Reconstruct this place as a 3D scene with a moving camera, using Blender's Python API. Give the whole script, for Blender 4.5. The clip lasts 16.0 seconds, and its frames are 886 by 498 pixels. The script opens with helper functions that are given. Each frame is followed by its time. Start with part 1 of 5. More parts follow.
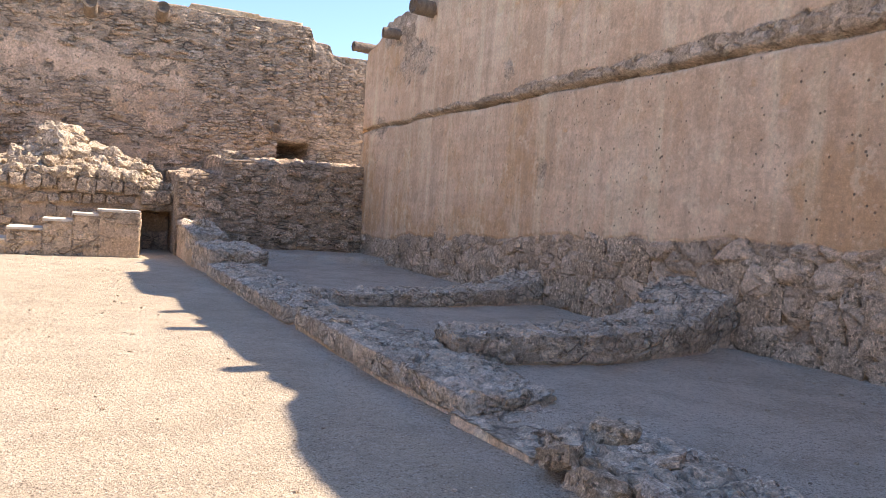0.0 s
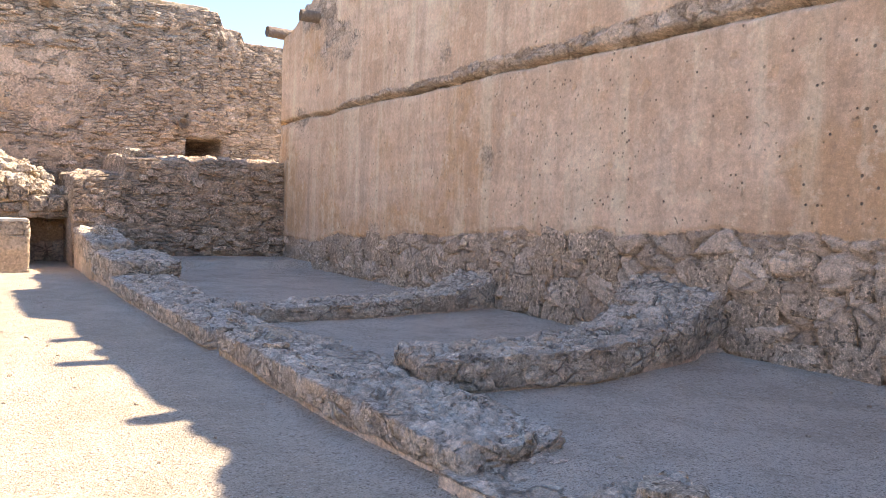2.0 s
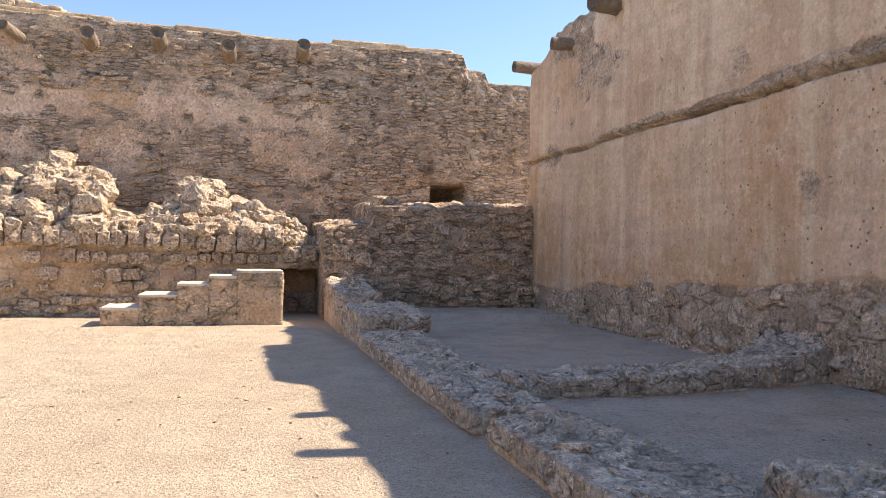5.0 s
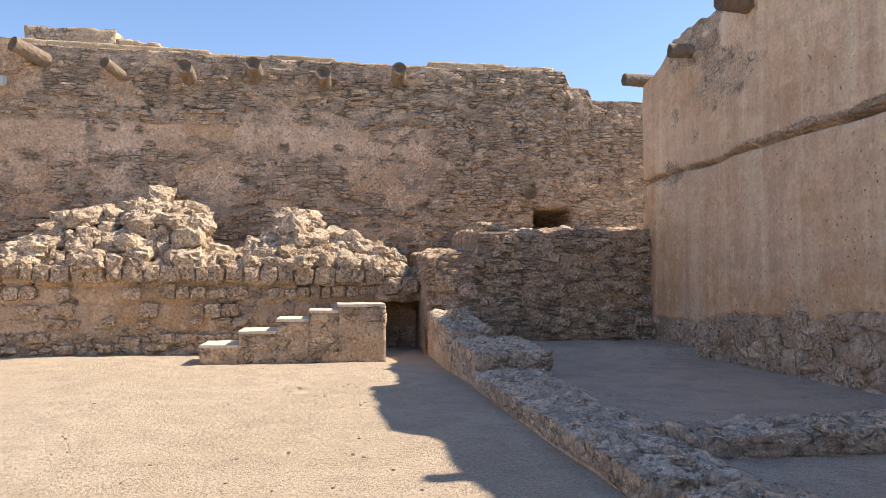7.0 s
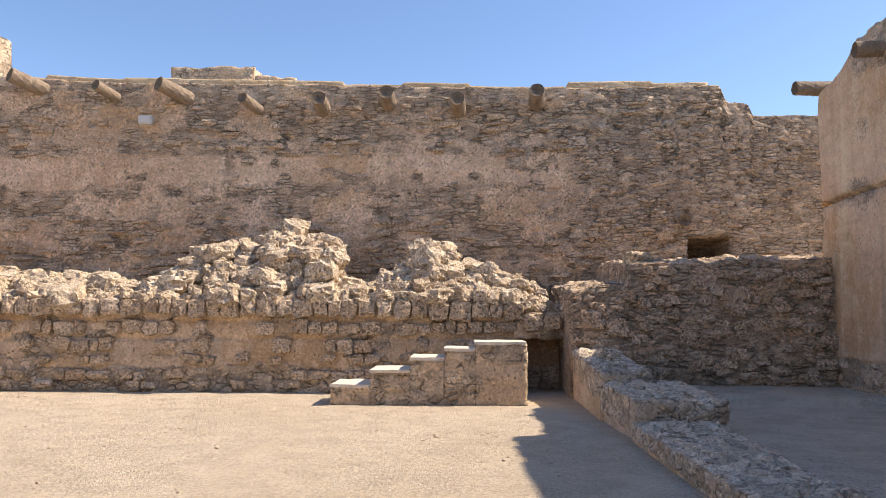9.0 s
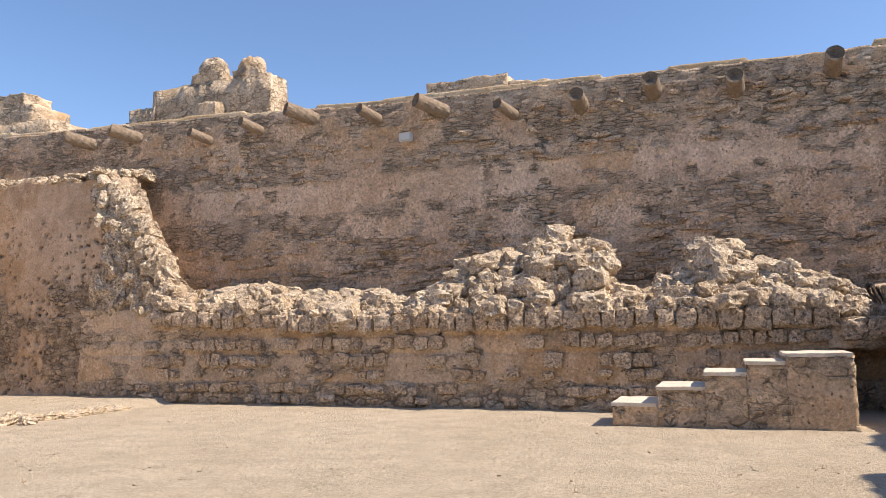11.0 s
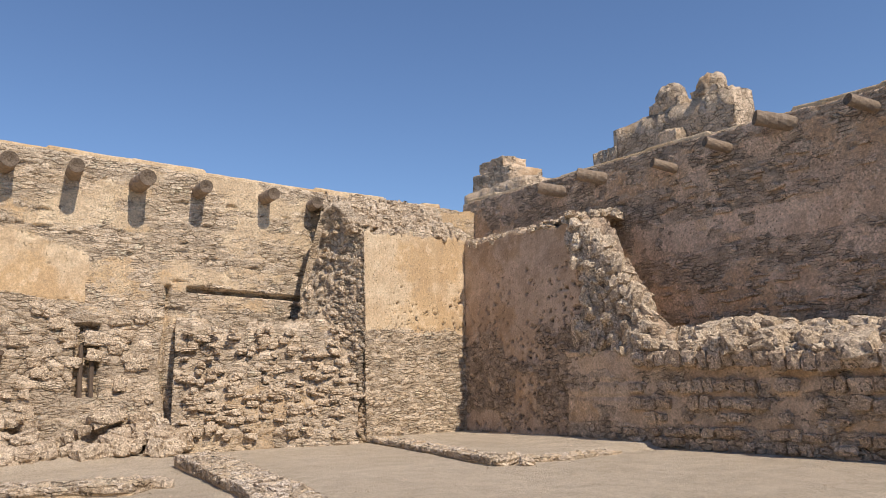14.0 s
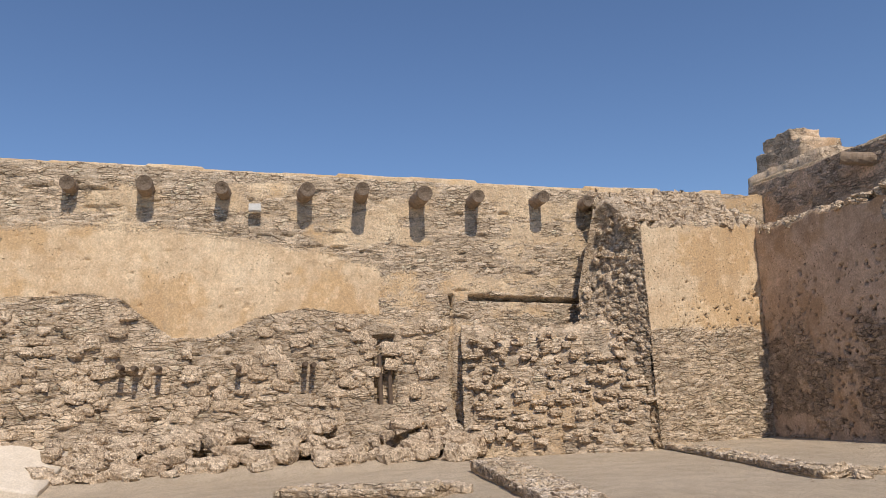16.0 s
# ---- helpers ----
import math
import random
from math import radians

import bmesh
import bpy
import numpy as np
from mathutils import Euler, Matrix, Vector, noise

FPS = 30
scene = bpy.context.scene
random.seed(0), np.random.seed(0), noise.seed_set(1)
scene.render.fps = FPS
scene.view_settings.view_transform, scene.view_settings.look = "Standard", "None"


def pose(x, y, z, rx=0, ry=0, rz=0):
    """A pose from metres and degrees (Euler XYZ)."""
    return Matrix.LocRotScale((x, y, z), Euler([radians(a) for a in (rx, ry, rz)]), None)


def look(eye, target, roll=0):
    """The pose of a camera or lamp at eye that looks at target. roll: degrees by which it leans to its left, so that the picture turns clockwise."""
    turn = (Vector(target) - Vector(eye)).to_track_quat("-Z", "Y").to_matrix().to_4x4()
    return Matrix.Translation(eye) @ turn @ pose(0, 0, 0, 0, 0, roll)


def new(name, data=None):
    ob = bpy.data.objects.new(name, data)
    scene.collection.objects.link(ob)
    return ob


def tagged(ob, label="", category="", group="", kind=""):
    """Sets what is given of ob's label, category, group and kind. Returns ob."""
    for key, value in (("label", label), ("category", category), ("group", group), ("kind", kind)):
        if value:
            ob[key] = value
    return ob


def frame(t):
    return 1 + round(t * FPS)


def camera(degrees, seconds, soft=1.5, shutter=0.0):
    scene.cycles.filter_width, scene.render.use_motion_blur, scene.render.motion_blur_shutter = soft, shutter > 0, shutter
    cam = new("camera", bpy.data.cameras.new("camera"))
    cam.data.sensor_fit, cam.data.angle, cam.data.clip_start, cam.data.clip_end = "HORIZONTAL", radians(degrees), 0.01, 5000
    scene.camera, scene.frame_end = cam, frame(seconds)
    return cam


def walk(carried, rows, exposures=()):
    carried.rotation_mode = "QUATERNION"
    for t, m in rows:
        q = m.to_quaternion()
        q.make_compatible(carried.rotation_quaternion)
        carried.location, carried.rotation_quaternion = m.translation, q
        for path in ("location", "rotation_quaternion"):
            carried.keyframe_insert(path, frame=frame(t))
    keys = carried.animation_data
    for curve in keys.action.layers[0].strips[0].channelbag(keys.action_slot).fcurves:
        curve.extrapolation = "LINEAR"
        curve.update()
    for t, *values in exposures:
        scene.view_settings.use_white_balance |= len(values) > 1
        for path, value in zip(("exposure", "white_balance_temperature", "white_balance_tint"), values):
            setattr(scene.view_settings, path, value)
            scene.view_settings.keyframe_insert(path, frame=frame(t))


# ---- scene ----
cam = camera(60.7, 16.0, soft=0.5)
PATH = [
    (0, (-1.174, -17.276, 1.421), (-0.303, -15.478, 1.324), 3.9),
    (0.5, (-1.188, -16.98, 1.436), (-0.242, -15.22, 1.35), 3.4),
    (1, (-1.107, -16.675, 1.433), (-0.092, -14.955, 1.344), 2.9),
    (1.5, (-1.001, -16.358, 1.444), (0.055, -14.663, 1.351), 2.5),
    (2, (-0.92, -16.047, 1.421), (0.141, -14.355, 1.323), 2.1),
    (2.5, (-0.813, -15.755, 1.428), (0.218, -14.043, 1.337), 1.8),
    (3, (-0.678, -15.434, 1.434), (0.286, -13.683, 1.365), 1.7),
    (3.5, (-0.681, -15.142, 1.419), (0.187, -13.34, 1.376), 1.6),
    (4, (-0.679, -14.827, 1.428), (0.069, -12.972, 1.408), 1.5),
    (4.5, (-0.64, -14.521, 1.429), (-0.019, -12.62, 1.423), 1.3),
    (5, (-0.673, -14.213, 1.416), (-0.165, -12.278, 1.422), 1.1),
    (5.2, (-0.696, -14.077, 1.404), (-0.231, -12.132, 1.416), 0.9),
    (7.5, (-0.912, -12.852, 1.438), (-0.662, -10.871, 1.546), 0.2),
    (8, (-0.901, -12.549, 1.445), (-0.721, -10.562, 1.586), 0.5),
    (8.2, (-0.897, -12.462, 1.44), (-0.758, -10.472, 1.592), 0.5),
    (10.3, (-1.234, -11.313, 1.431), (-1.7, -9.378, 1.631), -0.7),
    (10.5, (-1.307, -11.228, 1.435), (-1.841, -9.312, 1.638), -0.8),
    (11, (-1.403, -11.054, 1.415), (-2.108, -9.194, 1.625), -1.2),
    (11.5, (-1.551, -10.77, 1.431), (-2.42, -8.984, 1.663), -1.5),
    (12, (-1.635, -10.654, 1.422), (-2.674, -8.965, 1.678), -1.8),
    (12.5, (-1.804, -10.577, 1.464), (-3.012, -9.008, 1.744), -1.8),
    (13, (-1.944, -10.46, 1.474), (-3.312, -9.034, 1.78), -1.8),
    (13.5, (-2.05, -10.289, 1.459), (-3.559, -9.018, 1.786), -1.8),
    (14, (-2.153, -10.194, 1.451), (-3.778, -9.08, 1.793), -2.0),
    (14.5, (-2.304, -10.185, 1.438), (-4.023, -9.226, 1.791), -2.3),
    (15, (-2.481, -10.201, 1.445), (-4.275, -9.396, 1.812), -2.7),
    (15.5, (-2.542, -10.178, 1.452), (-4.398, -9.534, 1.828), -3.0),
    (16, (-2.661, -10.093, 1.455), (-4.566, -9.622, 1.838), -3.0),
]
walk(cam, [(t, look(eye, target, roll)) for t, eye, target, roll in PATH], [(0, 1.42, 7350, 18), (1.5, 1.80, 7400, 18), (2.5, 1.90, 7650, 18), (3.5, 1.72, 7850, 18), (5, 1.28, 7750, 17), (8, 1.05, 7550, 16), (10.5, 0.90, 7350, 15), (12, 0.66, 7050, 14), (13, 0.42, 6950, 14), (14.5, 0.18, 6900, 14), (16, 0.05, 6900, 14)])

# ---- light ----
SUN_EL, SUN_AZ = 47.7, 5.0          # degrees above the ground; degrees from east towards north
world = bpy.data.worlds.new("world")
scene.world = world
world.use_nodes = True
wn = world.node_tree.nodes
sky = wn.new("ShaderNodeTexSky")
sky.sky_type, sky.sun_disc = "NISHITA", False
sky.sun_elevation, sky.sun_rotation = radians(SUN_EL), radians(90 - SUN_AZ)
sky.altitude, sky.air_density, sky.dust_density, sky.ozone_density = 0, 1.0, 0.3, 8.0
world.node_tree.links.new(sky.outputs[0], wn["Background"].inputs[0])
wn["Background"].inputs[1].default_value = 0.115
sun_way = Vector((math.cos(radians(SUN_EL)) * math.cos(radians(SUN_AZ)), math.cos(radians(SUN_EL)) * math.sin(radians(SUN_AZ)), math.sin(radians(SUN_EL))))
sun = new("sun", bpy.data.lights.new("sun", "SUN"))
sun.data.energy, sun.data.angle, sun.data.color = 3.5, radians(0.53), (1.0, 0.93, 0.82)
sun.matrix_world = look(sun_way * 40, (0, 0, 0))

# ---- noise on arrays ----
def h2(ix, iy, s):
    n = (ix.astype(np.int64) * 374761393 + iy.astype(np.int64) * 668265263 + s * 974634777) & 0x7FFFFFFF
    n = ((n ^ (n >> 13)) * 1274126177) & 0x7FFFFFFF
    return ((n ^ (n >> 16)) & 0xFFFFF) / float(0xFFFFF)


def vn(x, y, s=0):
    """Value noise in two dimensions, 0 to 1."""
    ix, iy = np.floor(x), np.floor(y)
    fx, fy = x - ix, y - iy
    fx, fy = fx * fx * (3 - 2 * fx), fy * fy * (3 - 2 * fy)
    a = h2(ix, iy, s) * (1 - fx) + h2(ix + 1, iy, s) * fx
    b = h2(ix, iy + 1, s) * (1 - fx) + h2(ix + 1, iy + 1, s) * fx
    return a * (1 - fy) + b * fy


def fbm(x, y, s=0, octaves=4):
    out, amp, tot = 0, 1.0, 0
    for k in range(octaves):
        out, tot = out + amp * vn(x * 2**k, y * 2**k, s + 17 * k), tot + amp
        amp *= 0.55
    return out / tot


def cells(x, y, s=0, jitter=0.9):
    """Nearest and second nearest cell centre, and the cell's random number."""
    ix, iy = np.floor(x), np.floor(y)
    f1, f2, cid = np.full(x.shape, 9.0), np.full(x.shape, 9.0), np.zeros(x.shape)
    for dx in (-1, 0, 1):
        for dy in (-1, 0, 1):
            cx, cy = ix + dx, iy + dy
            px = cx + 0.5 + (h2(cx, cy, s) - 0.5) * jitter
            py = cy + 0.5 + (h2(cx, cy, s + 5) - 0.5) * jitter
            d = np.hypot(px - x, py - y)
            near = d < f1
            f2 = np.where(near, f1, np.minimum(f2, d))
            cid = np.where(near, h2(cx, cy, s + 9), cid)
            f1 = np.where(near, d, f1)
    return f1, f2, cid


def step(a, b, x):
    t = np.clip((x - a) / (b - a), 0, 1)
    return t * t * (3 - 2 * t)


def stones(u, z, w, h, s):
    """Rubble masonry: height 0 to 1 of the stones over their joints, random number of the stone, and how far from a joint."""
    uu, zz = u / w + 0.35 * fbm(u * 2.1, z * 2.1, s + 3, 2), z / h + 0.5 * fbm(u * 1.3, z * 1.7, s + 4, 2)
    f1, f2, cid = cells(uu, zz, s)
    gap = step(0.015, 0.13, f2 - f1)
    return gap * (0.35 + 0.65 * cid) * (1 - 0.35 * f1), cid, gap


# ---- materials ----
def mat_nodes(name):
    m = bpy.data.materials.new(name)
    m.use_nodes = True
    return m, m.node_tree.nodes, m.node_tree.links, m.node_tree.nodes["Principled BSDF"]


def nd(nodes, kind, **kw):
    n = nodes.new(kind)
    for k, v in kw.items():
        n.inputs[k].default_value = v
    return n


def mixc(nodes, links, fac, a, b, blend="MIX"):
    m = nodes.new("ShaderNodeMix")
    m.data_type, m.blend_type = "RGBA", blend
    for sock, v in ((m.inputs[0], fac), (m.inputs[6], a), (m.inputs[7], b)):
        if isinstance(v, (int, float)):
            sock.default_value = v
        elif isinstance(v, tuple):
            sock.default_value = (*v, 1)
        else:
            links.new(v, sock)
    return m.outputs[2]


def ramp(nodes, links, src, a, b, lo=0.0, hi=1.0):
    r = nodes.new("ShaderNodeMapRange")
    r.clamp = True
    for i, v in ((1, a), (2, b), (3, lo), (4, hi)):
        r.inputs[i].default_value = v
    links.new(src, r.inputs[0])
    return r.outputs[0]


def noise_at(nodes, links, co, scale, detail=4, rough=0.6, stretch=None):
    n = nd(nodes, "ShaderNodeTexNoise", Scale=scale, Detail=detail, Roughness=rough)
    if stretch:
        mp = nodes.new("ShaderNodeMapping")
        mp.inputs["Scale"].default_value = stretch
        links.new(co, mp.inputs[0])
        co = mp.outputs[0]
    links.new(co, n.inputs[0])
    return n.outputs[0]


def math_node(n, l, op, a, b):
    q = n.new("ShaderNodeMath")
    q.operation = op
    for sock, v in zip(q.inputs, (a, b)):
        if isinstance(v, (int, float)):
            sock.default_value = v
        else:
            l.new(v, sock)
    return q.outputs[0]


def rubble_cells(n, l, co, scale, warp):
    """Stones as cells: a random number for each, and the distance from the joint."""
    bend = nd(n, "ShaderNodeTexNoise", Scale=warp, Detail=3.0)
    l.new(co, bend.inputs[0])
    add = n.new("ShaderNodeVectorMath")
    add.operation = "MULTIPLY_ADD"
    l.new(bend.outputs[1], add.inputs[0])
    add.inputs[1].default_value = (0.14, 0.14, 0.045)
    l.new(co, add.inputs[2])
    mp = n.new("ShaderNodeMapping")
    mp.inputs["Scale"].default_value = scale
    l.new(add.outputs[0], mp.inputs[0])
    rnd_cell = nd(n, "ShaderNodeTexVoronoi", Scale=1.0)
    edge = nd(n, "ShaderNodeTexVoronoi", Scale=1.0)
    edge.feature = "DISTANCE_TO_EDGE"
    l.new(mp.outputs[0], rnd_cell.inputs["Vector"]), l.new(mp.outputs[0], edge.inputs["Vector"])
    sep = n.new("ShaderNodeSeparateColor")
    l.new(rnd_cell.outputs["Color"], sep.inputs[0])
    return sep.outputs[0], edge.outputs["Distance"]


def masonry_material(name, plaster_a, plaster_b, stone_a, stone_b, mortar_shade, streak=0.25, pits=0.5, bump=0.6, calm=0.6, course=(4.6, 4.6, 9.0), cracks=0.5):
    """Rubble stone and old plaster: the mesh tells where which lies; small stones, joints, pits and stains come on top."""
    m, n, l, bs = mat_nodes(name)
    co = nd(n, "ShaderNodeTexCoord").outputs["Object"]
    at = {}
    for key in ("plaster", "cell", "joint"):
        a = n.new("ShaderNodeAttribute")
        a.attribute_name = key
        at[key] = a.outputs["Fac"]
    big, mid, fine = noise_at(n, l, co, 0.55), noise_at(n, l, co, 3.2, 6, 0.68), noise_at(n, l, co, 21, 6, 0.72)
    runs = noise_at(n, l, co, 1.0, 5, 0.62, (3.0, 3.0, 0.22))
    blot = noise_at(n, l, co, 0.85, 9, 0.72)
    layers = noise_at(n, l, co, 1.0, 4, 0.6, (0.35, 0.35, 4.5))
    grit = noise_at(n, l, co, 85, 4, 0.7)
    cell, edge = rubble_cells(n, l, co, course, 2.2)
    chip, chip_edge = rubble_cells(n, l, co, tuple(c * 2.3 for c in course), 5.0)
    # plaster: broad tone, runs of rain, pale worn spots, scuffs
    pl = mixc(n, l, ramp(n, l, big, 0.35, 0.65), plaster_a, plaster_b)
    pl = mixc(n, l, ramp(n, l, layers, 0.58, 0.40, 0, 0.30), pl, tuple(c * 0.70 for c in plaster_a))
    wide = noise_at(n, l, co, 0.42, 4, 0.6)
    pl = mixc(n, l, ramp(n, l, wide, 0.51, 0.57, 0, 0.8), pl, tuple(c * k for c, k in zip(plaster_a, (0.84, 0.74, 0.60))))
    pl = mixc(n, l, ramp(n, l, wide, 0.46, 0.40, 0, 0.5), pl, tuple(min(0.85, c * k) for c, k in zip(plaster_b, (1.05, 1.10, 1.16))))
    pl = mixc(n, l, ramp(n, l, blot, 0.53, 0.42, 0, 0.5), pl, tuple(c * k for c, k in zip(plaster_a, (0.72, 0.64, 0.56))))
    pl = mixc(n, l, ramp(n, l, blot, 0.56, 0.64, 0, 0.45), pl, tuple(min(0.85, c * 1.18) for c in plaster_b))
    pl = mixc(n, l, ramp(n, l, runs, 0.50, 0.70, 0, streak), pl, tuple(min(0.85, c * 1.25) for c in plaster_b))
    pl = mixc(n, l, ramp(n, l, runs, 0.46, 0.28, 0, streak), pl, tuple(c * 0.60 for c in plaster_a))
    pl = mixc(n, l, ramp(n, l, mid, 0.56, 0.62, 0, 0.40), pl, tuple(min(0.85, c * 1.15) for c in plaster_b))
    pl = mixc(n, l, ramp(n, l, mid, 0.42, 0.34, 0, 0.55), pl, tuple(c * 0.62 for c in plaster_a))
    pl = mixc(n, l, ramp(n, l, fine, 0.62, 0.72, 0, 0.45), pl, tuple(min(0.85, c * 1.3) for c in plaster_b))
    # stones of many tones; the shade in open joints is painted as dark colour
    st = mixc(n, l, cell, stone_a, stone_b)
    st = mixc(n, l, ramp(n, l, chip, 0.0, 1.0, 0.0, 0.35), st, tuple(c * 0.62 for c in stone_a))
    st = mixc(n, l, ramp(n, l, mid, 0.58, 0.66, 0, 0.4), st, tuple(min(0.85, c * 1.2) for c in stone_b))
    st = mixc(n, l, 1.0, st, ramp(n, l, at["cell"], 0.0, 1.0, 0.72, 1.18), "MULTIPLY")
    open_joint = math_node(n, l, "MULTIPLY", ramp(n, l, edge, 0.12, 0.02), ramp(n, l, mid, 0.42, 0.58, 0.05, 0.75))
    open_chip = math_node(n, l, "MULTIPLY", ramp(n, l, chip_edge, 0.16, 0.02), ramp(n, l, fine, 0.53, 0.64, 0, 0.6))
    joints = math_node(n, l, "MAXIMUM", open_joint, open_chip)
    st = mixc(n, l, joints, st, mortar_shade)
    st = mixc(n, l, ramp(n, l, at["joint"], 0.40, 0.08, 0, 0.5), st, mortar_shade)
    patchy = math_node(n, l, "ADD", at["plaster"], math_node(n, l, "MULTIPLY", math_node(n, l, "SUBTRACT", fine, 0.5), 1.6))
    cover = ramp(n, l, patchy, 0.22, 0.78)
    col = mixc(n, l, cover, st, pl)
    # fine dark cracks in the plaster
    crk = nd(n, "ShaderNodeTexVoronoi", Scale=1.6)
    crk.feature = "DISTANCE_TO_EDGE"
    wob = nd(n, "ShaderNodeTexNoise", Scale=3.0, Detail=5.0)
    l.new(co, wob.inputs[0])
    va = n.new("ShaderNodeVectorMath")
    va.operation = "MULTIPLY_ADD"
    l.new(wob.outputs[1], va.inputs[0])
    va.inputs[1].default_value = (0.5, 0.5, 0.5)
    l.new(co, va.inputs[2])
    l.new(va.outputs[0], crk.inputs["Vector"])
    crack = math_node(n, l, "MULTIPLY", ramp(n, l, crk.outputs["Distance"], 0.014, 0.004), ramp(n, l, big, 0.52, 0.60))
    col = mixc(n, l, math_node(n, l, "MULTIPLY", crack, cracks), col, tuple(c * 0.35 for c in stone_a))
    speck = mixc(n, l, 1.0, ramp(n, l, fine, 0.36, 0.64, 0.66, 1.30), ramp(n, l, grit, 0.38, 0.62, 0.80, 1.20), "MULTIPLY")
    speck = mixc(n, l, ramp(n, l, cover, 0, 1, 1.0, calm), (1.0, 1.0, 1.0), speck)
    col = mixc(n, l, 1.0, col, speck, "MULTIPLY")
    # small holes of the coral stone and pitted plaster, shade inside put into colour
    worm = noise_at(n, l, co, 16, 3, 0.55)
    hole = math_node(n, l, "MULTIPLY", ramp(n, l, worm, 0.60, 0.64), ramp(n, l, mid, 0.46, 0.56))
    hole = math_node(n, l, "MULTIPLY", hole, ramp(n, l, cover, 0.1, 0.6, 0.8, 0.0))
    vo = nd(n, "ShaderNodeTexVoronoi", Scale=13.0)
    l.new(co, vo.inputs["Vector"])
    pick_some = n.new("ShaderNodeSeparateColor")
    l.new(vo.outputs["Color"], pick_some.inputs[0])
    dots = math_node(n, l, "MULTIPLY", ramp(n, l, vo.outputs["Distance"], 0.22, 0.14), ramp(n, l, pick_some.outputs[0], 0.58, 0.62))
    dots = math_node(n, l, "MULTIPLY", dots, ramp(n, l, mid, 0.44, 0.54))
    hole = math_node(n, l, "MAXIMUM", hole, dots)
    vb = nd(n, "ShaderNodeTexVoronoi", Scale=6.5)
    l.new(va.outputs[0], vb.inputs["Vector"])
    big_hole = math_node(n, l, "MULTIPLY", ramp(n, l, vb.outputs["Distance"], 0.15, 0.09), ramp(n, l, big, 0.56, 0.62, 0, 0.8))
    hole = math_node(n, l, "MAXIMUM", hole, big_hole)
    col = mixc(n, l, math_node(n, l, "MULTIPLY", hole, pits), col, tuple(c * 0.42 for c in stone_a))
    l.new(col, bs.inputs["Base Color"])
    bs.inputs["Roughness"].default_value = 0.95
    bs.inputs["Specular IOR Level"].default_value = 0.15
    # fine relief
    rough_here = ramp(n, l, cover, 0, 1, 1.4, 0.5)
    hgt = math_node(n, l, "ADD", math_node(n, l, "MULTIPLY", mid, 0.05), math_node(n, l, "MULTIPLY", fine, 0.022))
    hgt = math_node(n, l, "ADD", hgt, math_node(n, l, "MULTIPLY", grit, 0.005))
    hgt = math_node(n, l, "MULTIPLY", hgt, rough_here)
    deep = math_node(n, l, "MULTIPLY", joints, ramp(n, l, cover, 0, 1, -0.05, 0.0))
    hgt = math_node(n, l, "ADD", hgt, deep)
    hgt = math_node(n, l, "ADD", hgt, math_node(n, l, "MULTIPLY", hole, -0.04))
    hgt = math_node(n, l, "ADD", hgt, math_node(n, l, "MULTIPLY", cover, 0.012))
    bp = nd(n, "ShaderNodeBump", Strength=bump, Distance=1.0)
    l.new(hgt, bp.inputs["Height"])
    l.new(bp.outputs[0], bs.inputs["Normal"])
    return m


def rock_material(name, a, b, dark, bump=0.7):
    m, n, l, bs = mat_nodes(name)
    co = nd(n, "ShaderNodeTexCoord").outputs["Object"]
    oi = n.new("ShaderNodeObjectInfo")
    gi = n.new("ShaderNodeNewGeometry")
    s = n.new("ShaderNodeMath")
    s.operation = "ADD"
    l.new(oi.outputs["Random"], s.inputs[0]), l.new(gi.outputs["Random Per Island"], s.inputs[1])
    f = n.new("ShaderNodeMath")
    f.operation = "FRACT"
    l.new(s.outputs[0], f.inputs[0])
    geo = gi.outputs["Position"]
    mid, fine, grit = noise_at(n, l, geo, 7, 5, 0.65), noise_at(n, l, geo, 30, 5, 0.7), noise_at(n, l, geo, 95, 3)
    col = mixc(n, l, f.outputs[0], a, b)
    col = mixc(n, l, ramp(n, l, mid, 0.60, 0.38, 0, 0.55), col, dark)
    col = mixc(n, l, ramp(n, l, fine, 0.55, 0.70, 0, 0.5), col, tuple(min(1, c * 1.3) for c in b))
    col = mixc(n, l, 1.0, col, ramp(n, l, fine, 0.38, 0.64, 0.68, 1.24), "MULTIPLY")
    col = mixc(n, l, 1.0, col, ramp(n, l, grit, 0.38, 0.62, 0.76, 1.22), "MULTIPLY")
    # pits of the stone, with the shade in them painted dark
    hole = ramp(n, l, noise_at(n, l, geo, 19, 3, 0.55), 0.57, 0.63)
    hg = n.new("ShaderNodeMath")
    hg.operation = "MULTIPLY"
    l.new(hole, hg.inputs[0]), l.new(ramp(n, l, mid, 0.36, 0.48), hg.inputs[1])
    col = mixc(n, l, ramp(n, l, hg.outputs[0], 0.1, 1, 0, 0.6), col, tuple(c * 0.5 for c in dark))
    l.new(col, bs.inputs["Base Color"])
    bs.inputs["Roughness"].default_value = 0.95
    bs.inputs["Specular IOR Level"].default_value = 0.15
    h1 = nd(n, "ShaderNodeBump", Strength=bump, Distance=0.05)
    l.new(mid, h1.inputs["Height"])
    h2n = nd(n, "ShaderNodeBump", Strength=bump, Distance=0.025)
    l.new(fine, h2n.inputs["Height"]), l.new(h1.outputs[0], h2n.inputs["Normal"])
    h3 = nd(n, "ShaderNodeBump", Strength=bump, Distance=0.035)
    h3.invert = True
    l.new(hg.outputs[0], h3.inputs["Height"]), l.new(h2n.outputs[0], h3.inputs["Normal"])
    l.new(h3.outputs[0], bs.inputs["Normal"])
    return m


